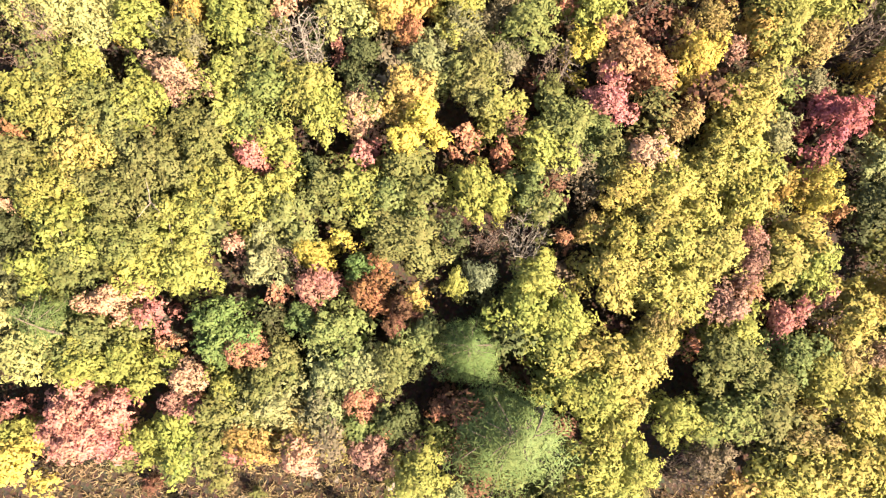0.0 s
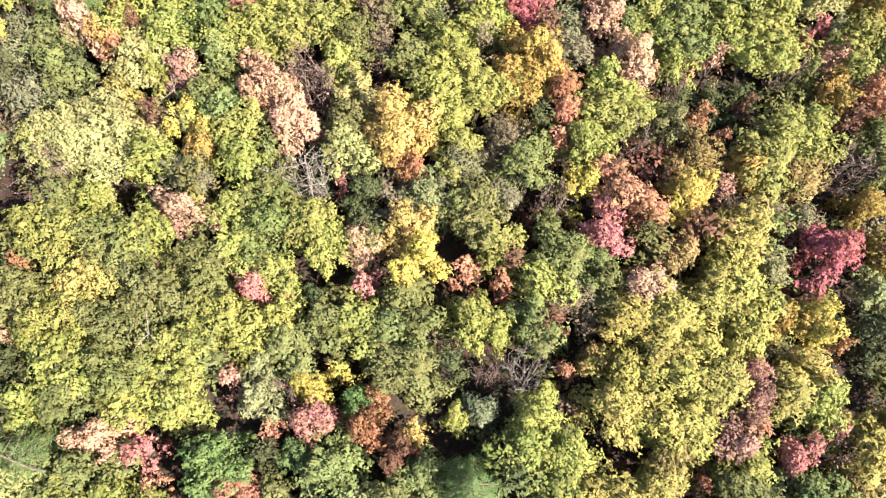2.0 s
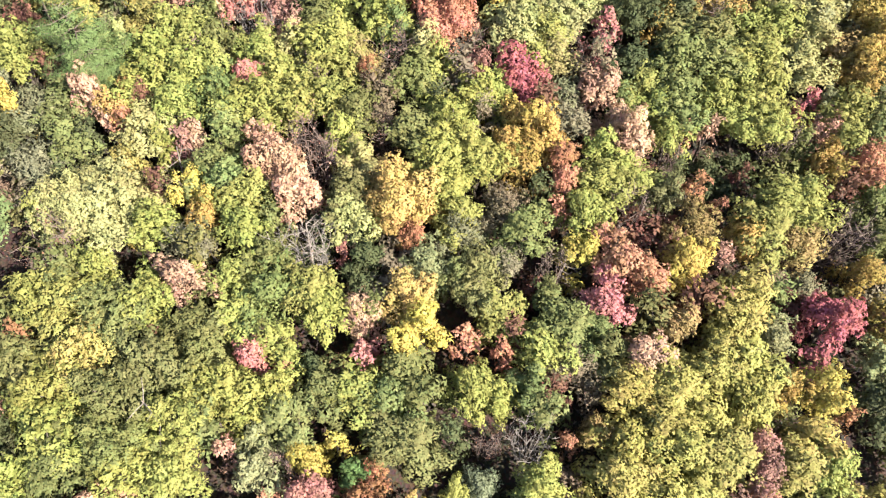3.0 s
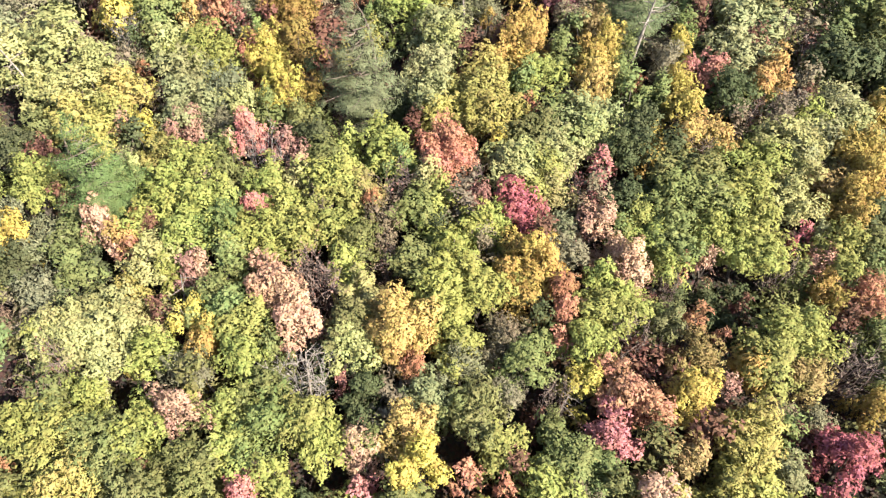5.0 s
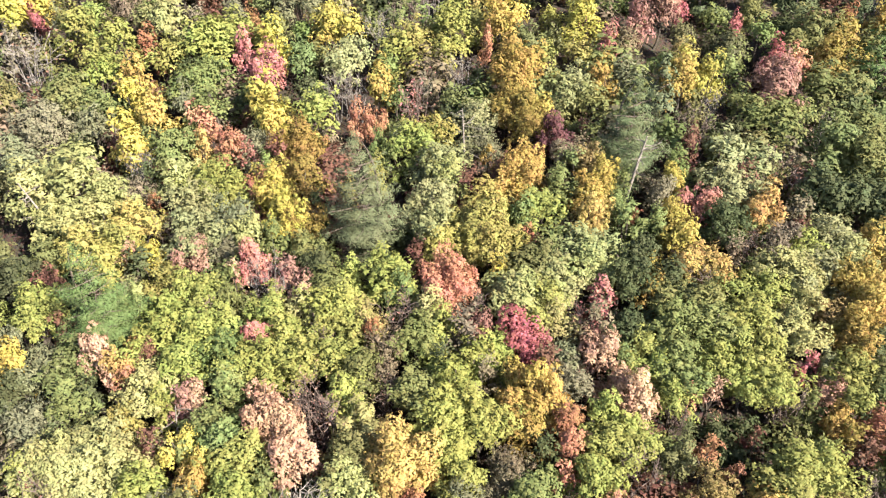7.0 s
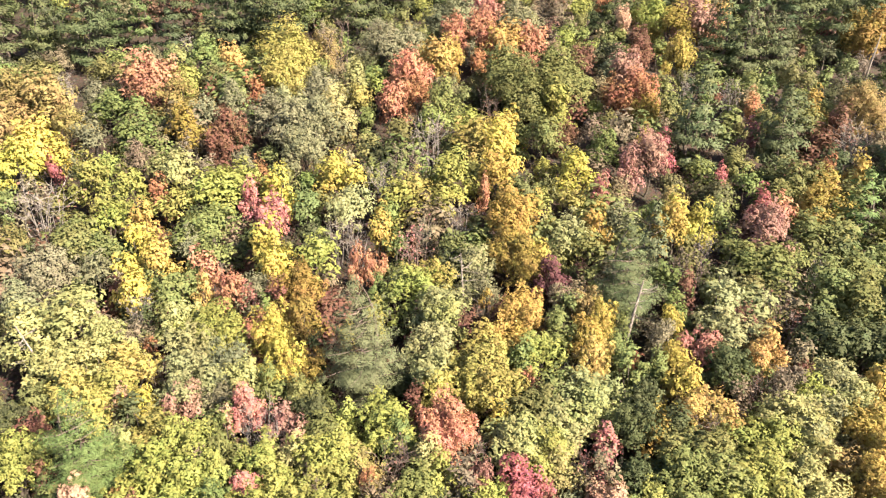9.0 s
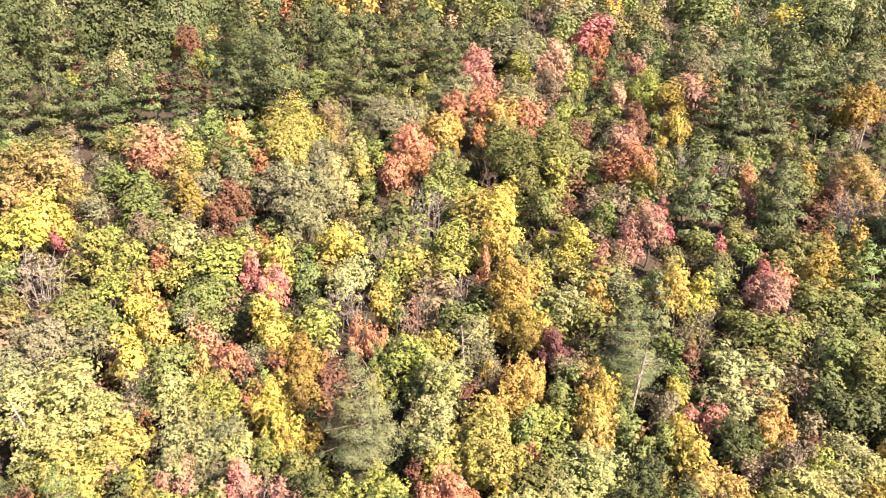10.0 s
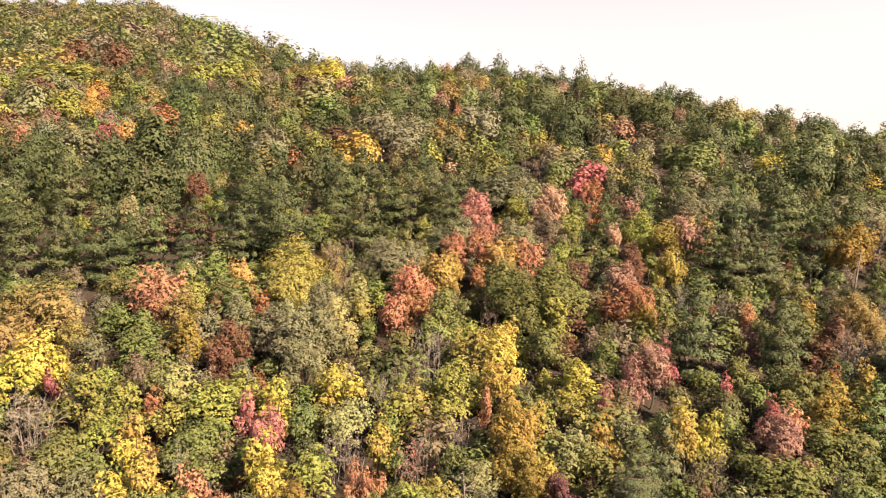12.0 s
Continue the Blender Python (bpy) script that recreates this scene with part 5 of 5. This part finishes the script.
plant("maple", "yellow", -30.8, 52.3, 1.25, 4.7)
plant("maple", "coral", -4.8, 61.0, 1.55, 5.2)
plant("oak", "bronze", -21.5, 57.2, 1.65, 4.9)
plant("oak", "grey", -15.3, 59.4, 1.71, 5.0)
plant("oak", "palelime", -9.4, 60.6, 1.75, 5.1)
plant("maple", "yellow", -32.2, 52.2, 1.96, 5.8)
plant("bare", "rust", 4.0, 61.7, 1.25, 4.7)
plant("oak", "lime", 10.2, 61.1, 1.97, 5.4)
plant("oak", "olive", -0.2, 62.1, 1.79, 5.1)
plant("oak", "grey", -28.9, 55.4, 1.41, 4.5)
plant("oak", "olive", 7.2, 62.7, 2.23, 5.9)
plant("maple", "bronze", 18.3, 60.4, 1.23, 4.7)
plant("maple", "orange", 31.9, 53.8, 0.65, 3.7)
plant("pine", "bluepine", 28.8, 56.4, 2.40, 8.8)
plant("maple", "orange", -2.3, 63.6, 1.29, 4.8)
plant("maple", "gold", 34.0, 53.4, 0.92, 4.2)
plant("oak", "grey", -18.9, 61.6, 1.56, 4.8)
plant("maple", "orange", 17.8, 62.5, 1.80, 5.6)
plant("maple", "plum", 26.8, 58.6, 0.80, 4.0)
plant("oak", "tangold", -23.8, 60.8, 1.95, 5.4)
plant("oak", "tangold", -31.7, 57.1, 1.55, 4.7)
plant("maple", "coral", -3.5, 65.7, 1.99, 5.9)
plant("maple", "orange", -17.3, 63.5, 0.97, 4.2)
plant("oak", "olive", 10.8, 65.1, 2.31, 6.0)
plant("maple", "orange", 16.1, 64.0, 0.98, 4.3)
plant("maple", "rust", -21.1, 62.7, 0.69, 3.8)
plant("maple", "tangold", -35.7, 55.9, 1.80, 5.6)
plant("oak", "lime", -6.3, 66.3, 1.34, 4.4)
plant("oak", "olive", 6.5, 66.4, 2.13, 5.7)
plant("oak", "lemon", -14.9, 65.3, 2.09, 5.7)
plant("oak", "green", -28.8, 60.3, 1.53, 4.7)
plant("oak", "palelime", -8.1, 66.9, 1.58, 4.8)
plant("maple", "coral", -26.8, 61.8, 1.36, 4.9)
plant("bare", "tan", 35.4, 57.2, 1.75, 5.6)
plant("maple", "tangold", -34.2, 59.2, 2.20, 6.2)
plant("oak", "grey", -31.0, 61.3, 1.55, 4.7)
plant("maple", "apricot", -0.8, 69.3, 1.98, 5.9)
plant("maple", "coral", -27.2, 64.2, 2.06, 6.0)
plant("maple", "rose", 18.0, 67.3, 1.81, 5.6)
plant("oak", "tangold", -37.5, 59.7, 2.62, 6.6)
plant("maple", "orange", 29.7, 64.0, 0.76, 3.9)
plant("maple", "gold", 1.1, 71.5, 1.44, 5.0)
plant("maple", "orange", 4.0, 71.3, 0.84, 4.0)
plant("oak", "lemon", -15.5, 70.1, 2.47, 6.3)
plant("maple", "apricot", -20.4, 68.7, 1.39, 4.9)
plant("maple", "apricot", 6.6, 73.0, 2.08, 6.0)
plant("oak", "green", -23.4, 69.9, 1.76, 5.1)
plant("bare", "tan", -10.6, 73.3, 2.09, 6.1)
plant("oak", "tangold", -12.5, 73.3, 1.72, 5.0)
plant("oak", "grey", -5.8, 74.3, 2.12, 5.7)
plant("maple", "coral", 9.1, 73.9, 1.74, 5.5)
plant("oak", "tangold", 40.2, 62.6, 1.49, 4.6)
plant("maple", "gold", 35.8, 65.3, 0.83, 4.0)
plant("oak", "palelime", -25.7, 70.6, 1.42, 4.5)
plant("oak", "grey", -3.3, 75.3, 1.77, 5.1)
plant("maple", "coral", 1.2, 75.9, 1.78, 5.5)
plant("oak", "tangold", 39.8, 64.7, 2.08, 5.6)
plant("maple", "gold", 24.2, 72.5, 1.46, 5.0)
plant("maple", "coral", 4.3, 76.7, 1.80, 5.6)
plant("maple", "rust", 21.4, 75.8, 1.27, 4.7)
plant("pine", "pine", -18.6, 77.7, 4.26, 13.0)
plant("oak", "grey", 8.6, 79.2, 2.51, 6.4)
plant("pine", "pine", 31.6, 73.5, 2.46, 9.0)
plant("pine", "pine", -22.7, 77.1, 2.32, 8.6)
plant("oak", "grey", 1.2, 81.1, 2.30, 6.0)
plant("pine", "pine", 30.1, 75.2, 2.39, 8.8)
plant("pine", "pine", 34.4, 74.4, 2.25, 8.4)
plant("pine", "pine", -9.7, 82.2, 2.73, 9.6)
plant("oak", "bronze", 24.9, 78.9, 2.38, 6.1)
plant("pine", "pine", -37.3, 74.2, 2.85, 9.9)
plant("maple", "salmon", 5.5, 83.2, 1.39, 4.9)
plant("pine", "lightpine", -33.1, 78.2, 1.82, 7.4)
plant("pine", "pine", -42.2, 74.0, 2.35, 8.7)
plant("maple", "peach", 21.2, 82.7, 1.24, 4.7)
plant("oak", "tan", 13.3, 84.8, 1.98, 5.5)
plant("pine", "pine", -45.3, 73.0, 2.56, 9.2)
plant("maple", "rose", 28.3, 81.2, 2.04, 6.0)
plant("oak", "lime", 24.3, 83.7, 1.96, 5.4)
plant("maple", "salmon", 4.9, 87.5, 2.04, 6.0)
plant("pine", "pine", 0.9, 90.4, 2.55, 9.2)
plant("maple", "gold", 30.6, 85.2, 1.28, 4.7)
plant("pine", "pine", -7.7, 90.8, 2.86, 9.9)
plant("oak", "lime", 9.2, 90.5, 2.11, 5.7)
plant("maple", "bronze", 47.6, 78.1, 2.36, 6.5)
plant("pine", "pine", -4.7, 92.0, 3.20, 10.8)
plant("maple", "apricot", 33.1, 85.7, 1.15, 4.5)
plant("maple", "bronze", 46.3, 79.3, 1.86, 5.7)
plant("pine", "pine", 44.8, 80.4, 2.69, 9.5)
plant("maple", "peach", 15.0, 91.6, 2.43, 6.6)
plant("maple", "orange", 20.3, 91.4, 1.06, 4.4)
plant("pine", "pine", -1.6, 94.0, 2.80, 9.8)
plant("maple", "salmon", 4.5, 93.9, 1.71, 5.4)
plant("pine", "pine", -14.3, 94.8, 2.98, 10.2)
plant("oak", "grey", 32.9, 90.5, 2.71, 6.7)
plant("maple", "rose", 25.4, 93.1, 1.39, 4.9)
plant("pine", "pine", -25.8, 94.0, 2.95, 10.2)
plant("pine", "pine", -51.6, 82.7, 2.88, 10.0)
plant("oak", "grey", 9.6, 98.8, 3.43, 7.9)
plant("pine", "pine", 44.2, 89.1, 3.11, 10.6)
plant("maple", "yellow", 10.6, 100.2, 1.66, 5.4)
plant("oak", "grey", 38.0, 93.9, 2.50, 6.3)
plant("maple", "rust", -34.6, 96.8, 1.92, 5.8)
plant("oak", "grey", 41.9, 93.7, 1.87, 5.3)
plant("pine", "pine", -49.8, 91.0, 3.16, 10.7)
plant("maple", "orange", 22.5, 101.7, 1.85, 5.7)
plant("pine", "pine", -41.3, 96.4, 3.34, 11.1)
plant("pine", "pine", -45.8, 97.3, 3.69, 12.0)
plant("oak", "grey", 57.1, 91.8, 2.14, 5.7)
plant("oak", "grey", 55.4, 92.9, 2.47, 6.3)
plant("maple", "red", 22.1, 107.8, 1.78, 5.6)
plant("pine", "pine", 43.3, 101.2, 2.68, 9.5)
plant("pine", "pine", -38.1, 103.4, 3.23, 10.9)
plant("maple", "red", 24.4, 110.5, 2.55, 6.8)
plant("oak", "tan", 39.0, 106.6, 1.94, 5.4)
plant("bare", "rose", 54.6, 100.0, 1.49, 5.1)
plant("maple", "peach", 1.7, 114.4, 1.23, 4.7)
plant("oak", "olive", 8.3, 114.2, 2.63, 6.6)
plant("pine", "pine", -56.8, 101.2, 3.33, 11.1)
plant("bare", "rose", 16.9, 115.2, 2.28, 6.5)
plant("maple", "red", -4.6, 119.7, 1.18, 4.6)
plant("oak", "grey", 21.3, 118.6, 2.73, 6.7)
plant("bare", "tan", -10.1, 120.6, 2.18, 6.3)
plant("maple", "orange", -25.6, 118.8, 1.37, 4.9)
plant("oak", "lime", -2.2, 121.5, 2.40, 6.2)
plant("pine", "pine", 56.6, 107.6, 3.55, 11.7)
plant("maple", "coral", -20.5, 120.6, 0.99, 4.3)
plant("pine", "pine", -41.0, 115.9, 3.61, 11.8)
plant("oak", "lime", -22.5, 123.7, 2.44, 6.2)
plant("oak", "grey", -8.5, 127.6, 3.77, 8.5)
plant("oak", "grey", -30.9, 124.7, 3.07, 7.3)
plant("maple", "gold", 29.0, 126.0, 1.86, 5.7)
plant("oak", "tangold", 0.9, 131.7, 3.02, 7.2)
plant("pine", "pine", 68.0, 114.9, 3.03, 10.4)
plant("oak", "lime", 47.2, 125.2, 1.86, 5.3)
plant("maple", "gold", 71.4, 114.0, 1.32, 4.8)
plant("oak", "grey", -63.7, 119.3, 3.52, 8.1)
plant("oak", "grey", -4.6, 135.5, 3.11, 7.4)
plant("bare", "rose", 44.3, 128.9, 2.54, 6.9)
plant("maple", "orange", 51.0, 126.9, 1.25, 4.7)
plant("maple", "coral", -26.9, 135.8, 1.33, 4.8)
plant("pine", "pine", 74.1, 117.1, 2.70, 9.6)
plant("pine", "pine", 50.4, 131.1, 3.44, 11.4)
plant("maple", "apricot", -39.2, 136.1, 1.78, 5.6)
plant("pine", "pine", 13.7, 141.7, 4.17, 13.0)
plant("maple", "red", -62.3, 128.6, 2.32, 6.4)
plant("maple", "rose", 37.0, 141.9, 2.56, 6.8)
plant("pine", "pine", 25.9, 145.1, 3.79, 12.3)
plant("maple", "coral", -77.7, 126.2, 2.07, 6.0)
plant("pine", "pine", -21.7, 146.3, 2.87, 10.0)
plant("pine", "pine", 9.5, 147.7, 3.86, 12.4)
plant("maple", "coral", -76.6, 128.1, 1.26, 4.7)
plant("pine", "pine", -5.0, 149.2, 3.41, 11.3)
plant("maple", "orange", 4.7, 149.6, 1.96, 5.8)
plant("pine", "pine", -15.9, 148.7, 3.39, 11.3)
plant("pine", "pine", -10.0, 151.3, 3.95, 12.7)
plant("pine", "pine", 73.6, 136.3, 3.13, 10.6)
plant("pine", "pine", 45.9, 148.5, 3.88, 12.5)
plant("pine", "pine", 21.1, 153.7, 4.01, 12.8)
plant("pine", "pine", 68.7, 140.2, 3.22, 10.8)
plant("pine", "pine", -46.4, 149.4, 4.38, 13.0)
plant("maple", "coral", 3.7, 157.3, 1.28, 4.8)
plant("maple", "orange", -65.5, 144.1, 1.41, 5.0)
plant("maple", "rose", -0.2, 163.6, 2.40, 6.5)
plant("pine", "pine", 41.3, 158.9, 3.89, 12.5)
plant("maple", "rose", -81.1, 143.7, 2.11, 6.1)
plant("maple", "gold", -78.0, 153.6, 3.15, 6.5)
plant("oak", "tangold", -66.5, 159.6, 3.38, 7.8)
plant("oak", "olive", 37.3, 170.5, 3.89, 8.7)
plant("pine", "pine", 84.7, 154.8, 4.40, 8.6)
plant("pine", "pine", 78.2, 161.4, 4.48, 9.2)
plant("maple", "rose", -23.4, 178.4, 3.19, 7.8)
plant("pine", "pine", -12.5, 183.5, 2.88, 11.7)
plant("maple", "tangold", 10.2, 182.6, 2.67, 7.0)
plant("pine", "bluepine", 69.2, 170.9, 4.30, 8.8)
plant("oak", "yellow", -30.1, 184.2, 4.68, 8.5)
plant("maple", "orange", -82.9, 169.9, 1.94, 5.8)
plant("pine", "pine", 58.8, 181.1, 3.89, 10.8)
plant("pine", "pine", -4.1, 191.7, 1.97, 10.9)
plant("oak", "yellow", -31.3, 191.9, 4.36, 9.5)
plant("pine", "pine", 39.7, 196.8, 2.66, 12.6)
plant("oak", "lime", -66.2, 189.4, 4.30, 9.4)
plant("pine", "bluepine", 29.2, 201.4, 3.67, 9.5)
plant("pine", "bluepine", 16.7, 203.8, 2.96, 11.8)
plant("pine", "bluepine", 7.8, 205.0, 3.46, 11.8)
plant("oak", "lime", -61.6, 199.6, 4.53, 9.8)
plant("oak", "lime", -101.3, 189.1, 7.53, 8.5)
plant("maple", "salmon", -99.9, 203.7, 2.65, 6.2)
plant("maple", "yellow", -104.8, 206.5, 3.87, 6.5)
plant("maple", "yellow", -106.9, 209.1, 2.37, 6.5)
plant("maple", "coral", -104.5, 214.5, 1.74, 5.5)


# ---- the rest of the wood, sown between the trees above ----
def half_width(y):
    return 0.68 * math.hypot(y, 27) + 3


def open_strip(x, y):
    """The track with dry grass that runs under the drone."""
    edge = -1.2 + 0.5 * math.sin(x * 0.7) if x < -1.5 else -3.0 + 0.3 * math.sin(x)
    return -9 < y < edge


# shaded openings in the canopy: bare leaf litter with a few thin stems; added dark shrubs darken the first three
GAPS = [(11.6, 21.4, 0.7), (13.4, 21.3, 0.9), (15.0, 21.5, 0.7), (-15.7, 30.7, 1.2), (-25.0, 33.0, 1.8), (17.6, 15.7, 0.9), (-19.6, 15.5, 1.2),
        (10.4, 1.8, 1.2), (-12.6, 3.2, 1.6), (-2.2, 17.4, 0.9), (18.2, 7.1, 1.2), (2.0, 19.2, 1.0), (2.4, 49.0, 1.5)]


def in_gap(x, y, r):
    return any(math.hypot(x - a, y - b) < q + 0.6 * r for a, b, q in GAPS)


def stature(kind, r, far):
    """Trees up the slope stand taller and narrower."""
    if kind in ("shrub", "bare") or far < 45:
        return None
    return PLACE.uniform(0.85, 1.12) * (2.2 * r + 1.6 if kind == "pine" else 1.4 * r + 2.1)


def sow():
    cells = {}
    for x, y, r, _k in PLANTED:
        cells.setdefault((int(x // 8), int(y // 8)), []).append((x, y, r * (1.3 if _k == "pine" else 1.15)))

    def free(x, y, r, close):
        for i in (-1, 0, 1):
            for j in (-1, 0, 1):
                for a, b, q in cells.get((int(x // 8) + i, int(y // 8) + j), ()):
                    if (a - x) ** 2 + (b - y) ** 2 < (close * (q + r)) ** 2:
                        return False
        return True

    mixes = [("oak", "lime", 9), ("oak", "olive", 14), ("oak", "green", 11), ("oak", "dark", 6), ("oak", "pale", 5), ("oak", "grey", 8),
             ("maple", "rust", 2), ("bare", "tan", 3), ("oak", "tan", 5)]
    high = [("oak", "grey", 14), ("oak", "olive", 12), ("oak", "green", 9), ("oak", "tan", 8), ("oak", "dark", 4), ("oak", "pale", 5), ("oak", "lime", 6), ("oak", "tangold", 4),
            ("maple", "gold", 3), ("maple", "rust", 3), ("maple", "rose", 2), ("maple", "orange", 1), ("bare", "tan", 4)]
    top = [("oak", "grey", 20), ("oak", "olive", 12), ("oak", "green", 6), ("oak", "tan", 12), ("oak", "tangold", 4), ("oak", "lime", 1), ("oak", "bronze", 2), ("maple", "rust", 1), ("bare", "tan", 3)]
    lows = [("shrub", "rust", 3), ("shrub", "olive", 4), ("shrub", "dark", 3), ("shrub", "tan", 3), ("shrub", "green", 3)]
    found = []
    # y from, y to, tries, size, how close, mixture
    for near, far, tries, big, close, mix in ((-6, 45, 3600, 0.75, 0.80, mixes), (-6, 45, 1900, 0.8, 0.52, lows), (45, 110, 4500, 1.1, 0.76, mixes), (40, 110, 1100, 1.0, 0.56, lows),
                                              (110, 225, 5000, 2.5, 0.66, high), (225, 660, 3000, 3.6, 0.64, top)):
        weights = np.array([m[2] for m in mix], float)
        weights /= weights.sum()
        for _ in range(tries):
            y = PLACE.uniform(near, far)
            w = half_width(y)
            x = PLACE.uniform(-w, w if y < 225 else 10)
            if y > crest(x) + 10:
                continue
            kind, colour, _w = mix[int(PLACE.choice(len(mix), p=weights))]
            r = big * PLACE.choice([0.9, 1.2, 1.6, 2.1], p=[0.3, 0.35, 0.25, 0.1])
            share = 0.02 if y < 45 else 0.14 if y < 80 else 0.55 if x > 45 and y > 100 else 0.45 if y > 225 else 0.28
            if x < -8 and 72 < y < 130:
                share = 0.75
            elif x > 24 and 50 < y < 110:
                share = 0.5
            if in_gap(x, y, r):
                continue
            if open_strip(x, y):
                if mix is not lows or PLACE.uniform() < 0.8:
                    continue
                r *= 0.4
            if mix is not lows and PLACE.uniform() < share:
                kind, colour, r = "pine", str(PLACE.choice(["pine", "pine", "bluepine"])), min(big, 1.3) * PLACE.uniform(1.7, 2.9)
            # darker leaf colours on the right slope stand in for shade there
            if x > 18 and 38 < y < 120 and colour in ("lime", "pale", "grey"):
                colour = "dark" if colour == "lime" else "olive"
            room = r * 1.2 if kind == "pine" else r
            if free(x, y, room, close):
                found.append((math.hypot(x, y - 5), kind, colour, x, y, r))
                cells.setdefault((int(x // 8), int(y // 8)), []).append((x, y, room))
    count = {}
    for *_r, kind in PLANTED:
        count[kind] = count.get(kind, 0) + 1
    for far, kind, colour, x, y, r in sorted(found):
        count[kind] = count.get(kind, 0) + 1
        if count[kind] <= 330 and far < 75:
            plant(kind, colour, x, y, r, stature(kind, r, far))
        else:
            join_far(kind, colour, x, y, r, stature(kind, r, far))


sow()
finish_far()


# ---- dead wood that stands out pale among the crowns ----
PALE = bark("bleached_wood", (0.11, 0.095, 0.085), (0.26, 0.235, 0.21), 6)


def part(name, piece, mat, parent, label=""):
    verts, faces = piece
    ob = mesh_object(name, verts, faces, mat, parent, label=label)
    return ob


def dead_tree(x, y, top, thick, stubs, label, seed):
    """A bare bole that leans to top (an offset from its foot), with broken, crooked branches."""
    rng = np.random.default_rng(seed)
    root = tagged(new("dead_tree"), label, "tree", "dead trees of the wood")
    root.matrix_world = pose(x, y, height(x, y))
    line = [np.array([0, 0, -0.3]), np.array(top) * np.array([0.2, 0.2, 0.35]), np.array(top) * np.array([0.6, 0.6, 0.7]), np.array(top, float)]
    part("trunk", tube([tuple(p) for p in line], [thick, thick * 0.8, thick * 0.6, thick * 0.28], 8), PALE, root)
    for i in range(stubs):
        t = rng.uniform(0.45, 0.98)
        start = np.array(top) * t
        a, ln = rng.uniform(0, 6.3), rng.uniform(0.5, 1.5) * (1.15 - 0.5 * t)
        mid = start + np.array([math.cos(a), math.sin(a), rng.uniform(-0.1, 0.4)]) * ln * 0.5
        end = mid + np.array([math.cos(a + rng.uniform(-0.7, 0.7)), math.sin(a), rng.uniform(-0.2, 0.7)]) * ln * 0.6
        twig = end + rng.normal(size=3) * 0.22
        b = part("branch", tube([tuple(start), tuple(mid), tuple(end)], [thick * 0.3, thick * 0.2, thick * 0.07], 4), PALE, root)
        part("twig", tube([tuple(mid), tuple((mid + twig) / 2), tuple(twig)], [thick * 0.13, thick * 0.1, thick * 0.04], 3), PALE, b)
    return root


dead_tree(11.2, 35.6, (0.7, 0.2, 5.6), 0.13, 14, "leaning dead pine with pale barkless trunk and broken branches", 3)
dead_tree(1.4, 38.2, (-0.25, 0.1, 5.4), 0.08, 12, "grey dead tree with crooked bare branches above green leaves", 5)
dead_tree(45.8, 74.6, (0.6, 0.1, 6.0), 0.13, 2, "white broken dead trunk standing among golden bushes", 8)
dead_tree(-6.0, 15.9, (0.2, 0.3, 4.4), 0.07, 14, "small bleached dead tree with forked bare branches", 11)
dead_tree(-11.6, 8.9, (-0.2, 0.1, 4.6), 0.08, 7, "small bleached dead tree poking through the oak leaves", 13)
dead_tree(-11.5, 2.3, (0.3, 0.2, 3.4), 0.05, 14, "small white dead tree with many thin bare twigs", 17)
dead_tree(5.0, 15.1, (0.5, 0.3, 2.6), 0.08, 6, "short bleached dead tree leaning over brown undergrowth", 19)
dead_tree(-22.3, 32.4, (-1.4, 0.2, 5.2), 0.09, 7, "grey dead limb reaching out of a pale oak crown", 23)
dead_tree(-12.7, 20.6, (0.6, -0.2, 3.6), 0.06, 7, "thin pale dead tree bent over green leaves", 29)


# ---- the strip of open ground under the drone: dry grass, scrub, pale stones ----
def dry_grass():
    rng = np.random.default_rng(21)
    at, way = [], []
    while len(at) < 42000:
        x, y = rng.uniform(-26, 26), rng.uniform(-9, 0.5)
        if not open_strip(x, y - 0.5) or noise.noise((x * 0.6, y * 0.6, 2.0)) < -0.35:
            continue
        foot = np.array([x, y, height(x, y)])
        for _ in range(6):
            d = np.array([rng.normal() * 0.6, rng.normal() * 0.6, 1.0])
            at.append(foot + d / np.linalg.norm(d) * 0.14)
            way.append(d)
    at, way = np.array(at), np.array(way)
    verts, faces = slips(at, np.cross(way, rng.normal(size=at.shape)), 0.42, along=way, wide=0.13)
    ob = mesh_object("dry_grass", verts, faces, LEAF)
    ob.color = (0.265, 0.205, 0.115, 1)
    tagged(ob, "dry straw-coloured grass along the edge of the wood", "grass", kind="stuff")


def stone(x, y, size, seed):
    rng = np.random.default_rng(seed)
    bm = bmesh.new()
    bmesh.ops.create_icosphere(bm, subdivisions=2, radius=size)
    for v in bm.verts:
        k = 0.8 + 0.5 * noise.noise(tuple(np.array(v.co) / size * 1.3 + seed))
        v.co = Vector((v.co.x * k * 1.3, v.co.y * k, v.co.z * k * 0.6))
    me = bpy.data.meshes.new("stone")
    bm.to_mesh(me)
    bm.free()
    me.materials.append(PALE)
    ob = tagged(new("stone", me), "pale weathered limestone lying in dry grass", "stone", "stones by the wood")
    ob.matrix_world = pose(x, y, height(x, y) + size * 0.15, 0, 0, float(rng.uniform(0, 360)))


dry_grass()
for i, (x, y, s) in enumerate([(-6.6, -1.7, 0.28), (-6.0, -1.9, 0.2), (-5.1, -2.1, 0.16), (-2.6, -2.4, 0.22), (-12.3, -2.6, 0.14), (-9.4, -2.9, 0.12)]):
    stone(x, y, s, 40 + i)
